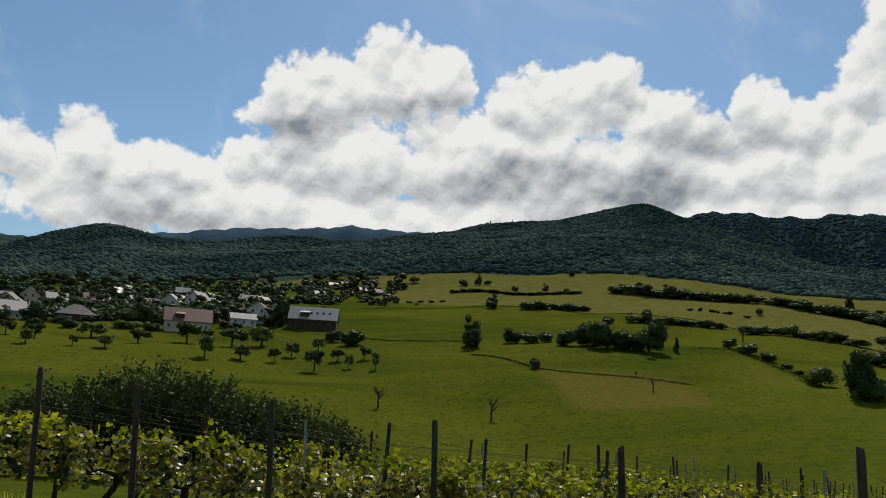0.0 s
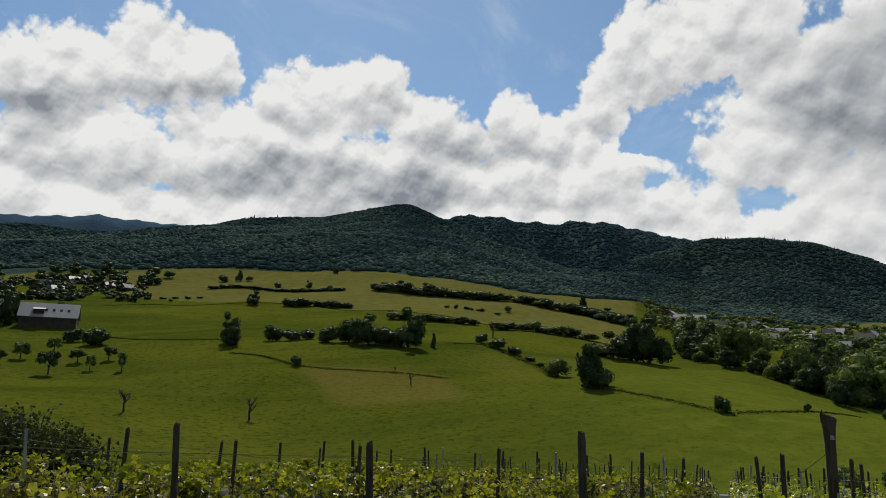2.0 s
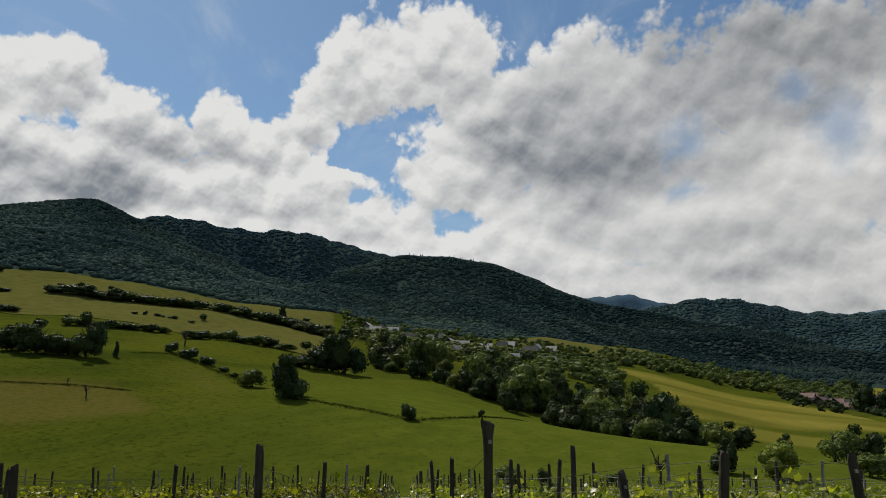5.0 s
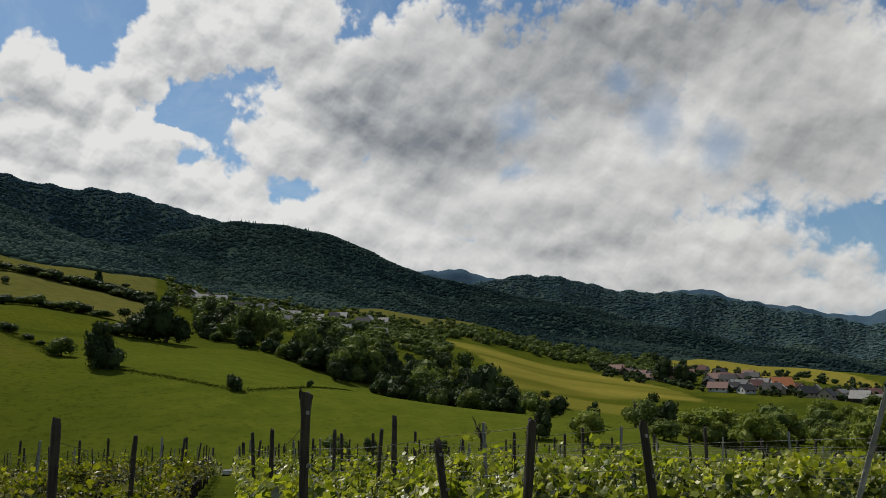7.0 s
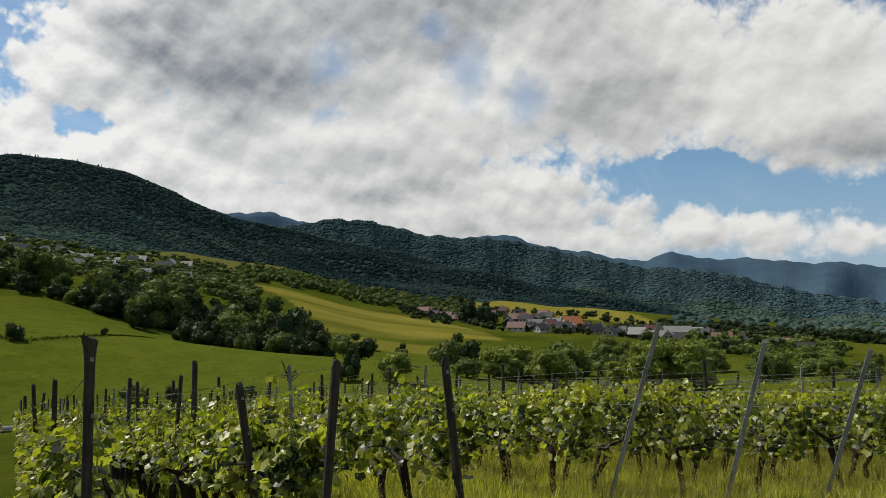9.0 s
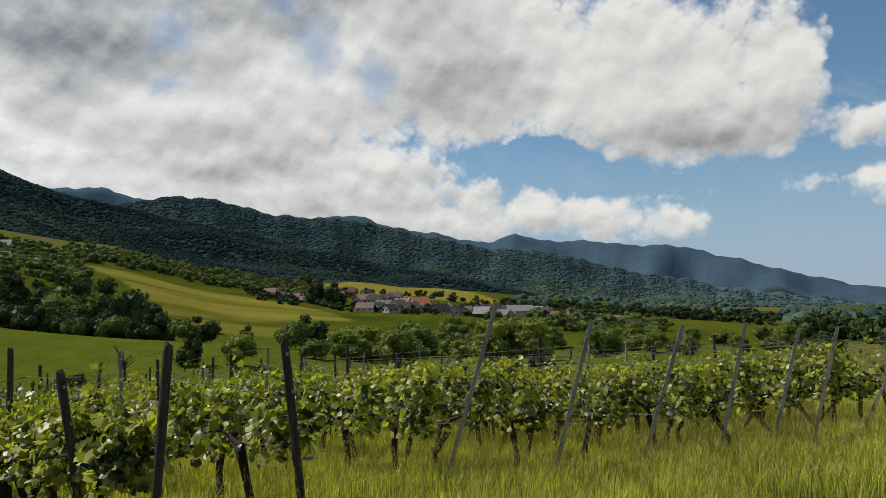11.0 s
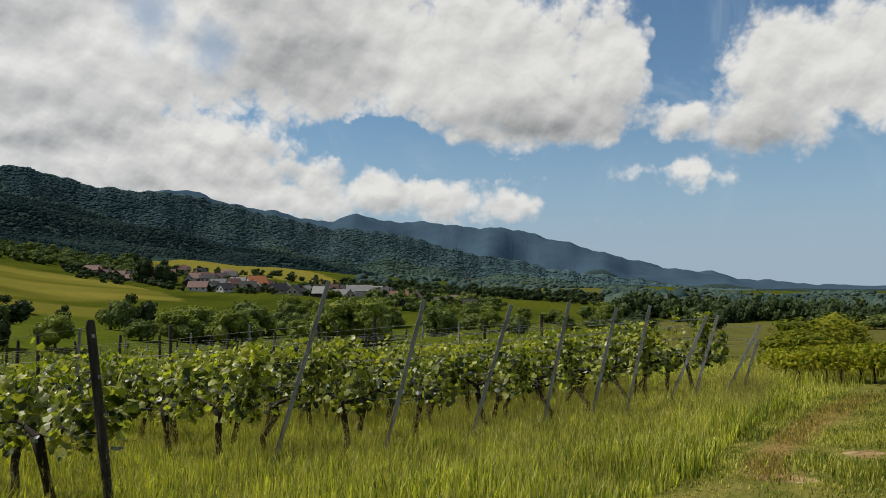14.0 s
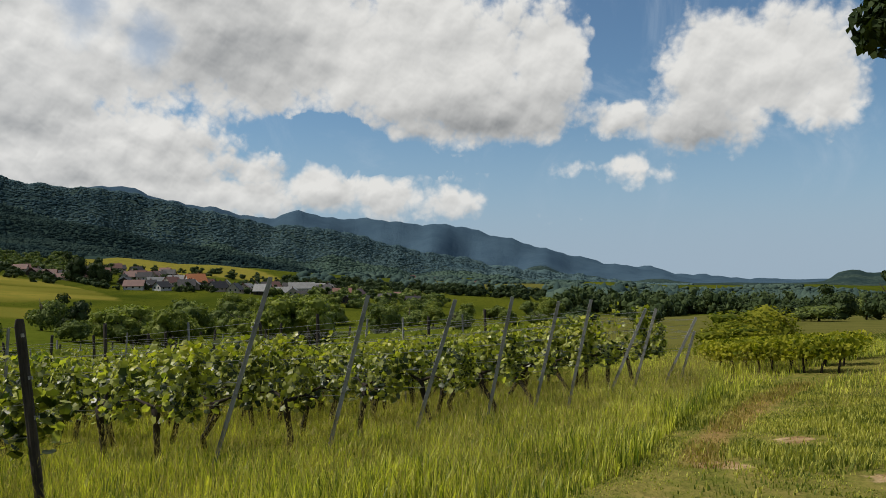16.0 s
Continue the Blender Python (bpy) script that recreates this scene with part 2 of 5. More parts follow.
def leafy(name, dark, light, through=0.25, rough=0.55, size=0.35, single=0.6, gloss=0.05, crisp=0.0, glow=1.0, alike=False):
    """Foliage: two greens mixed piece by piece and patch by patch, with some light let through."""
    m, t, b = material(name, rough, gloss)
    rnd = node(t, "ShaderNodeNewGeometry").outputs["Random Per Island"]
    big = noise_tex(t, position(t), size, 3.0).outputs["Fac"]
    mixed = math_node(t, "ADD", math_node(t, "MULTIPLY", rnd, single), math_node(t, "MULTIPLY", ramp(t, big, 0.3, 0.7), 1.0 - single))
    mixed = ramp(t, mixed, crisp, 1.0 - crisp)
    col = mix_rgb(t, mixed, dark, light)
    ob = node(t, "ShaderNodeObjectInfo").outputs["Random"]
    col = mix_rgb(t, math_node(t, "MULTIPLY", ob, 0.0 if alike else 0.35), col, tuple(0.55 * d for d in dark))
    t.links.new(col, b.inputs["Base Color"])
    if through:
        tr = node(t, "ShaderNodeBsdfTranslucent")
        t.links.new(mix_rgb(t, 1.0, col, (1.0 * glow, 1.12 * glow, 0.35 * glow**0.5), "MULTIPLY"), tr.inputs[0])
        mx = node(t, "ShaderNodeMixShader")
        mx.inputs[0].default_value = through
        t.links.new(b.outputs[0], mx.inputs[1])
        t.links.new(tr.outputs[0], mx.inputs[2])
        t.links.new(mx.outputs[0], t.nodes["Material Output"].inputs[0])
    return m


def worn(name, dark, light, scale, rough=0.8, relief=0.3, stretch=(1, 1, 1), spec=0.3):
    """A surface of two tones with grain and coarse stains."""
    m, t, b = material(name, rough, spec)
    co = node(t, "ShaderNodeTexCoord").outputs["Object"]
    mp = node(t, "ShaderNodeMapping")
    mp.inputs["Scale"].default_value = stretch
    t.links.new(co, mp.inputs[0])
    fine = noise_tex(t, mp.outputs[0], scale, 6.0, 0.65).outputs["Fac"]
    coarse = noise_tex(t, co, scale * 0.13, 3.0).outputs["Fac"]
    f = math_node(t, "ADD", math_node(t, "MULTIPLY", ramp(t, fine, 0.3, 0.7), 0.65), math_node(t, "MULTIPLY", ramp(t, coarse, 0.35, 0.65), 0.35))
    col = mix_rgb(t, f, dark, light)
    ob = node(t, "ShaderNodeObjectInfo").outputs["Random"]
    col = mix_rgb(t, math_node(t, "MULTIPLY", ob, 0.3), col, tuple(0.6 * d for d in dark))
    t.links.new(col, b.inputs["Base Color"])
    bump(t, b, fine, relief, 0.02)
    return m


LEAF_TREE = leafy("broadleaf_crown", (0.052, 0.078, 0.022), (0.22, 0.255, 0.07), 0.28)
LEAF_DARK = leafy("dark_crown", (0.026, 0.042, 0.016), (0.080, 0.106, 0.038), 0.15)
LEAF_LIGHT = leafy("light_crown", (0.085, 0.12, 0.025), (0.33, 0.35, 0.08), 0.32)
LEAF_OLIVE = leafy("thicket_leaves", (0.03, 0.042, 0.014), (0.10, 0.11, 0.04), 0.15)
SEED = leafy("grass_seed_heads", (0.26, 0.22, 0.06), (0.55, 0.44, 0.16), 0.4, 0.8, 0.8)
# distance haze lifts these crown greens towards pale blue
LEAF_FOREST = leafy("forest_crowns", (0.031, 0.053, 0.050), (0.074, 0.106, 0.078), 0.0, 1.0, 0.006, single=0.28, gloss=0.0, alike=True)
# fir greens darkened to paint in the hill's shaded flank
LEAF_SHADED_FIR = leafy("shaded_fir_crowns", (0.016, 0.030, 0.030), (0.037, 0.057, 0.046), 0.0, 1.0, 0.006, single=0.28, gloss=0.0, alike=True)
# further slopes carry more haze in their base colour
LEAF_HAZED_SLOPE = leafy("hazed_slope_crowns", (0.044, 0.074, 0.064), (0.088, 0.128, 0.088), 0.0, 1.0, 0.004, single=0.35, gloss=0.0, alike=True)
LEAF_HAZED_FAR = leafy("hazed_far_crowns", (0.056, 0.094, 0.104), (0.092, 0.136, 0.130), 0.0, 1.0, 0.004, single=0.4, gloss=0.0, alike=True)
# dark and light leaf tones spread wide, painting in shaded and sunlit leaves
LEAF_VINE = leafy("vine_leaves", (0.024, 0.040, 0.008), (0.46, 0.46, 0.10), 0.38, 0.42, 2.4, single=0.75, gloss=0.5, crisp=0.18, glow=1.4)
LEAF_VINE_OLD = leafy("browning_vine_leaves", (0.022, 0.030, 0.008), (0.36, 0.31, 0.075), 0.36, 0.45, 2.0, single=0.75, gloss=0.45, crisp=0.2, glow=1.25)
LEAF_YOUNG_SUNLIT = leafy("young_and_sunlit_vine_leaves", (0.10, 0.14, 0.016), (0.52, 0.48, 0.07), 0.46, 0.40, 0.9, gloss=0.4, glow=1.3)
LEAF_VINE_FAR = leafy("far_vine_leaves", (0.026, 0.040, 0.009), (0.42, 0.40, 0.085), 0.36, 0.42, 1.2, gloss=0.45, crisp=0.14, glow=1.4)
LEAF_YELLOW = leafy("yellowing_vine_leaves", (0.095, 0.125, 0.012), (0.46, 0.42, 0.04), 0.4, 0.6, 0.7)
BLADES = leafy("tall_grass", (0.08, 0.125, 0.012), (0.80, 0.74, 0.13), 0.42, 0.5, 2.0, gloss=0.25, crisp=0.14, glow=1.35)
TURF = leafy("short_turf", (0.09, 0.125, 0.016), (0.62, 0.57, 0.11), 0.35, 0.6, 1.6, gloss=0.15, crisp=0.1)
DRY = leafy("dry_grass", (0.16, 0.125, 0.03), (0.50, 0.38, 0.12), 0.35, 0.8, 1.5)
LEAF_BANK = leafy("rough_grass", (0.026, 0.040, 0.006), (0.058, 0.070, 0.010), 0.05, 0.9, 0.2, gloss=0.0)
BARK = worn("bark", (0.03, 0.022, 0.015), (0.09, 0.07, 0.05), 6.0, 0.9, 0.6, (1, 1, 0.2))
VINE_BARK = worn("vine_bark", (0.012, 0.009, 0.006), (0.05, 0.036, 0.024), 30.0, 0.95, 0.8, (1, 1, 0.15))
POST_OLD = worn("weathered_post_wood", (0.02, 0.016, 0.012), (0.085, 0.068, 0.052), 40.0, 0.9, 0.6, (1, 1, 0.06))
POST_GREY = worn("galvanised_post", (0.12, 0.115, 0.105), (0.40, 0.385, 0.35), 22.0, 0.55, 0.25, (1, 1, 0.1), 0.5)
WIRE = worn("wire", (0.25, 0.25, 0.24), (0.45, 0.45, 0.43), 30.0, 0.4, 0.0)
WIRE.node_tree.nodes["Principled BSDF"].inputs["Metallic"].default_value = 0.7

# the ground: meadow, dry grass, straw-coloured fields, woodland floor, haze-tinted far woods, bare earth
GROUND, t, b = material("ground_cover", 1.0, 0.0)
pos = position(t)
coarse = noise_tex(t, pos, 0.012, 5.0, 0.6).outputs["Fac"]
middle = noise_tex(t, pos, 0.16, 5.0, 0.62).outputs["Fac"]
fine = noise_tex(t, pos, 3.2, 6.0, 0.7).outputs["Fac"]
green = mix_rgb(t, ramp(t, coarse, 0.35, 0.65), (0.036, 0.053, 0.006), (0.084, 0.092, 0.010))
green = mix_rgb(t, ramp(t, middle, 0.35, 0.75, 0.0, 0.55), green, (0.029, 0.043, 0.006))
green = mix_rgb(t, ramp(t, fine, 0.3, 0.8, 0.0, 0.45), green, (0.095, 0.10, 0.014))
stripes = node(t, "ShaderNodeMapping")
stripes.inputs["Scale"].default_value, stripes.inputs["Rotation"].default_value = (0.004, 0.05, 0.02), (0, 0, radians(-14))
t.links.new(pos, stripes.inputs[0])
swath = noise_tex(t, stripes.outputs[0], 1.0, 5.0, 0.6).outputs["Fac"]
green = mix_rgb(t, ramp(t, swath, 0.42, 0.68, 0.0, 0.6), green, (0.083, 0.09, 0.009))
green = mix_rgb(t, ramp(t, swath, 0.46, 0.3, 0.0, 0.6), green, (0.031, 0.047, 0.006))
tussock = noise_tex(t, pos, 0.7, 5.0, 0.7).outputs["Fac"]
green = mix_rgb(t, ramp(t, tussock, 0.48, 0.68, 0.0, 0.8), green, (0.024, 0.036, 0.005))
pale = mix_rgb(t, ramp(t, middle, 0.3, 0.7), (0.088, 0.088, 0.02), (0.12, 0.112, 0.03))
# lighter green painted in where the sun makes the meadow look brighter
sunny = mix_rgb(t, ramp(t, middle, 0.3, 0.7), (0.070, 0.090, 0.010), (0.095, 0.110, 0.013))
hay = mix_rgb(t, ramp(t, fine, 0.3, 0.7), (0.105, 0.115, 0.02), (0.20, 0.165, 0.045))
sunny = mix_rgb(t, ramp(t, tussock, 0.48, 0.7, 0.0, 0.6), sunny, (0.04, 0.055, 0.008))
brown = mix_rgb(t, ramp(t, tussock, 0.35, 0.65), (0.115, 0.090, 0.022), (0.080, 0.080, 0.014))
parched = mix_rgb(t, ramp(t, fine, 0.3, 0.7), (0.17, 0.12, 0.035), (0.30, 0.19, 0.075))
straw = mix_rgb(t, ramp(t, middle, 0.3, 0.7), (0.205, 0.168, 0.030), (0.150, 0.140, 0.024))
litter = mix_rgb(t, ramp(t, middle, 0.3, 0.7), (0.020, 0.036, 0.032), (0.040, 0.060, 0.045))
stands = noise_tex(t, pos, 0.006, 5.0, 0.6).outputs["Fac"]
crowns = noise_tex(t, pos, 0.07, 4.0, 0.6).outputs["Fac"]
# far woods: distance haze is put into the base colours as blue
hazed_far_wood = mix_rgb(t, ramp(t, stands, 0.4, 0.6), (0.026, 0.044, 0.043), (0.048, 0.070, 0.056))
hazed_far_wood = mix_rgb(t, ramp(t, crowns, 0.38, 0.66, 0.0, 0.85), hazed_far_wood, (0.018, 0.032, 0.03))
hazed_blue_wood = mix_rgb(t, ramp(t, noise_tex(t, pos, 0.008, 8.0, 0.7).outputs["Fac"], 0.35, 0.65), (0.044, 0.075, 0.105), (0.056, 0.092, 0.122))
earth = mix_rgb(t, ramp(t, fine, 0.35, 0.65), (0.24, 0.15, 0.065), (0.42, 0.30, 0.16))
wobble = math_node(t, "MULTIPLY", math_node(t, "SUBTRACT", middle, 0.5), 0.5)
col = green
for name, tint in (("sunny", sunny), ("hay", hay), ("pale", pale), ("brown", brown), ("straw", straw), ("dry", parched), ("wood", litter), ("far", hazed_far_wood), ("blue", hazed_blue_wood)):
    span = {"sunny": (0.05, 0.95), "brown": (0.1, 1.1), "dry": (0.1, 0.9), "straw": (0.1, 0.95)}.get(name, (0.4, 0.6))
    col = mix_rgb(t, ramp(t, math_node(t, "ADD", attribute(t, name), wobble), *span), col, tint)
patchy = noise_tex(t, pos, 1.7, 7.0, 0.7).outputs["Fac"]
col = mix_rgb(t, ramp(t, math_node(t, "ADD", attribute(t, "earth"), math_node(t, "MULTIPLY", math_node(t, "SUBTRACT", patchy, 0.5), 1.6)), 0.45, 0.65), col, earth)
t.links.new(col, b.inputs["Base Color"])
tops = math_node(t, "MULTIPLY", math_node(t, "MULTIPLY", attribute(t, "far"), crowns), 60.0)
bump(t, b, math_node(t, "ADD", tops, math_node(t, "ADD", math_node(t, "ADD", fine, math_node(t, "MULTIPLY", tussock, 2.5)), math_node(t, "MULTIPLY", middle, 3.0))), 0.7, 0.12)

# ---------------------------------------------------------------- the lie of the land
EYE = 1.65
BEARINGS = (-45, -25, -10, 5, 20, 35, 45, 55, 65, 80, 95, 110, 125)


def glide(xs, ys, x):
    """Smooth curve through the nodes (cubic Hermite, end values held)."""
    xs, ys = np.asarray(xs, float), np.asarray(ys, float)
    slope = np.gradient(ys, xs, axis=-1)
    x = np.clip(x, xs[0], xs[-1])
    k = np.clip(np.searchsorted(xs, x, side="right") - 1, 0, len(xs) - 2)
    w = xs[k + 1] - xs[k]
    s = (x - xs[k]) / w
    return ((2 * s**3 - 3 * s**2 + 1) * ys[k] + (s**3 - 2 * s**2 + s) * w * slope[k]
            + (3 * s**2 - 2 * s**3) * ys[k + 1] + (s**3 - s**2) * w * slope[k + 1])


# heights against the eye on rings round the path, bearing by bearing
RINGS = (
    (3, (-1.65,) * 13),
    (10, (-1.9, -2.2, -2.5, -2.7, -2.75, -2.7, -2.6, -2.5, -2.4, -2.35, -2.25, -2.0, -1.75)),
    (30, (-4.0, -4.3, -4.6, -4.7, -4.7, -4.6, -4.6, -4.5, -4.4, -4.3, -4.0, -3.3, -2.5)),
    (60, (-6.5, -7.2, -7.8, -8.0, -8.0, -7.6, -7.6, -7.5, -7.2, -7.0, -6.3, -5.4, -4.0)),
    (120, (-10, -11, -13, -14.5, -14, -13, -13, -12.6, -12, -11.5, -10, -8, -7)),
    (170, (-5, -6, -7, -8.3, -5, -3, -4, -8, -10, -15, -13, -11, -9)),
    (260, (2, 3, 3, 11, 11, 5, -2, -11, -15, -17, -17, -15, -13)),
    (400, (15, 17, 24, 30, 32, 22, 14, 6, -5, -13, -19, -22, -22)),
    (600, (40, 40, 52, 66, 68, 50, 38, 25, 5, -6, -14, -22, -28)),
    (850, (65, 72, 95, 117, 108, 80, 68, 52, 28, 8, -8, -26, -35)),
)
# wooded ridges: distance, front width, back width, bearings, crest angles
RIDGES = (
    (1400, 560, 420, (-60, -45, -30.4, -26.3, -24.6, -20, -16, -8, -2, 5, 10.9, 13.8, 16.6, 19, 21.3, 23.2, 25.7, 28.4, 31, 36),
     (5, 5.5, 6.2, 8.0, 8.8, 8.5, 8.6, 9.3, 10.1, 11.2, 12.1, 12.4, 12.05, 11.5, 10.6, 9.6, 8.6, 7.6, 6.4, 3)),
    (2500, 500, 500, (-60, -34, -30.5, -28.6, -25, -20), (6, 7.7, 7.5, 7.4, 6, 3)),
    (3800, 600, 500, (-26, -20, -16, -9.7, -7, -3.7, 2, 8), (8, 9.0, 9.75, 10.4, 10.7, 10.7, 10.2, 8)),
    (2250, 560, 500, (12, 20, 24, 26.1, 28.7, 30.9, 33.5, 36.4, 42, 48), (11, 12.4, 12.1, 11.9, 12.05, 11.8, 11.15, 10.5, 8.5, 6)),
    (1700, 560, 420, (26, 30, 34, 36.4, 39.3, 41.4, 44.2, 46.1, 48.3, 50.8, 56.5, 61.2, 65.4, 69.6, 73.7, 77.7, 82, 88),
     (5, 7.5, 9.5, 10.3, 10.6, 10.55, 10.0, 9.2, 8.3, 7.5, 5.95, 5.2, 4.35, 3.3, 2.4, 1.7, 1.0, -1)),
    (4300, 500, 400, (46, 50, 52.2, 54.3, 56.4, 60), (7, 7.6, 7.75, 7.85, 7.3, 6)),
    (2700, 600, 500, (50, 56.4, 58.6, 61.2, 63.3, 65.5, 69.6, 72, 75.3, 77.9, 82, 85, 87.7, 90.6, 94.7, 98.6, 102.4, 107, 112),
     (6, 6.95, 7.3, 7.3, 6.85, 6.35, 6.0, 5.8, 5.2, 4.55, 3.7, 3.6, 3.0, 2.3, 1.4, 0.7, 0.1, -0.5, -1.5)),
    (4000, 700, 500, (64, 69.5, 72, 74.5, 78, 82.2, 84.1, 86.4, 89, 92, 96, 98.7, 102.4, 105.8, 109, 112, 115),
     (5.5, 6.1, 6.35, 5.5, 5.0, 4.3, 4.85, 4.25, 4.3, 3.9, 3.65, 2.95, 1.95, 1.05, 0.4, -0.2, -1)),
    (4700, 300, 200, (105, 108.9, 110.5, 112, 113.2, 113.8, 114.6, 117, 121), (0.2, 0.6, 0.5, -0.05, -0.1, 0.0, -0.25, -0.4, -0.8)),
    (3200, 350, 300, (119, 121.4, 122.9, 124.2, 126, 130), (-1.2, -0.6, 0.05, 0.0, -0.4, -1)),
)


def polar(x, y):
    return np.degrees(np.arctan2(x, y)), np.hypot(x, y)


def height(bearing, r):
    """Height of the open ground and of the hills over the path, in metres."""
    bearing, r = np.broadcast_arrays(np.asarray(bearing, float), np.asarray(r, float))
    b = np.where(bearing > 220, bearing - 360, bearing)
    # behind the path the ends of the fan meet
    b = np.where(b > 125, 125 - (b - 125) * 0.02, np.where(b < -45, -45 + (-45 - b) * 0.02, b))
    nodes = np.log([q for q, _ in RINGS])
    z = np.stack([glide(BEARINGS, v, b) for _, v in RINGS], -1)
    lr = np.clip(np.log(np.maximum(r, 0.1)), nodes[0], nodes[-1])
    slope = np.gradient(z, nodes, axis=-1)
    k = np.clip(np.searchsorted(nodes, lr, side="right") - 1, 0, len(nodes) - 2)
    w = nodes[k + 1] - nodes[k]
    s = (lr - nodes[k]) / w
    pick = lambda a, i: np.take_along_axis(a, i[..., None], -1)[..., 0]
    h = ((2 * s**3 - 3 * s**2 + 1) * pick(z, k) + (s**3 - 2 * s**2 + s) * w * pick(slope, k)
         + (3 * s**2 - 2 * s**3) * pick(z, k + 1) + (s**3 - s**2) * w * pick(slope, k + 1))
    far = np.clip((r - 850) / 2400, 0, 1)
    h = h * (1 - far) + -42 * far
    for dist, front, back, bs, els in RIDGES:
        drop = {1400: 0.972, 1700: 0.992, 2700: 0.995}.get(dist, 1.0)
        crest = np.tan(np.radians(glide(bs, els, b))) * dist * drop
        if dist >= 2200:
            crest = crest + dist * (0.0011 * np.sin(b * 2.3 + dist) + 0.0008 * np.sin(b * 5.1))
        inside = (b > bs[0]) & (b < bs[-1])
        spurs = {1400: 0.0, 1700: 0.0}.get(dist, 0.09 if dist < 4000 else 0.16)
        folds = 1 + spurs * (np.sin(b * 0.7 + dist + r * 0.0022) + 0.6 * np.sin(b * 1.5 + dist * 0.3 - r * 0.004))
        u = np.where(r < dist, (dist - r) / (front * folds), (r - dist) / back)
        floor = np.minimum(h, crest)
        rise = floor + (crest - floor) * np.exp(-u**2 * 1.4)
        h = np.where(inside & (crest > h), np.maximum(h, rise), h)
    return h + EYE


def ground_z(x, y):
    """Height of the ground at a place, with its small unevenness."""
    b, r = polar(np.asarray(x, float), np.asarray(y, float))
    bumps = (np.sin(x * 0.11 + 1.3) * np.cos(y * 0.09 - 0.4) * 0.5 + np.sin(x * 0.043 - y * 0.057) * 0.8) * np.clip((r - 60) / 200, 0, 1)
    bumps = bumps + (np.sin(x * 0.012 + y * 0.019) + np.sin(x * 0.021 - y * 0.011 + 2)) * (7 * np.clip((r - 900) / 500, 0, 1) - 5.5 * np.clip((r - 1300) / 600, 0, 1))
    return height(b, r) + bumps


def at(bearing, r):
    """The place on the ground at a bearing and distance from the path."""
    x, y = r * math.sin(radians(bearing)), r * math.cos(radians(bearing))
    return x, y, float(ground_z(x, y))


# ---------------------------------------------------------------- the ground, one sheet to the horizon
FOREST_EDGE = ((-60, -30, -23, -18, -13.5, -5.6, 0, 5, 11, 15.5, 21, 25.6, 30, 33, 39, 43, 47, 50, 54, 58, 62, 66, 70, 73, 78, 84, 90, 130),
               (640, 655, 620, 655, 645, 668, 652, 635, 625, 623, 600, 615, 660, 720, 700, 720, 820, 900, 980, 800, 730, 730, 800, 900, 960, 1050, 1500, 2600))


def soft_box(b, r, b0, b1, r0, r1, sb=0.35, sr=0.03):
    """1 inside a stretch of bearings and distances, with soft borders."""
    step = lambda v: np.clip(v, 0, 1)
    return (step((b - b0) / sb) * step((b1 - b) / sb) * step((r / r0 - 1) / sr + 0.5) * step((r1 / r - 1) / sr + 0.5))


def worn_strip(b, r):
    """Distance from the middle of the trodden strip, in strip widths."""
    return np.abs(b - 112.0 - np.maximum(r - 9, 0) * 1.0) / (1.9 + 4.0 * np.clip((8.5 - r) / 2, 0, 1))


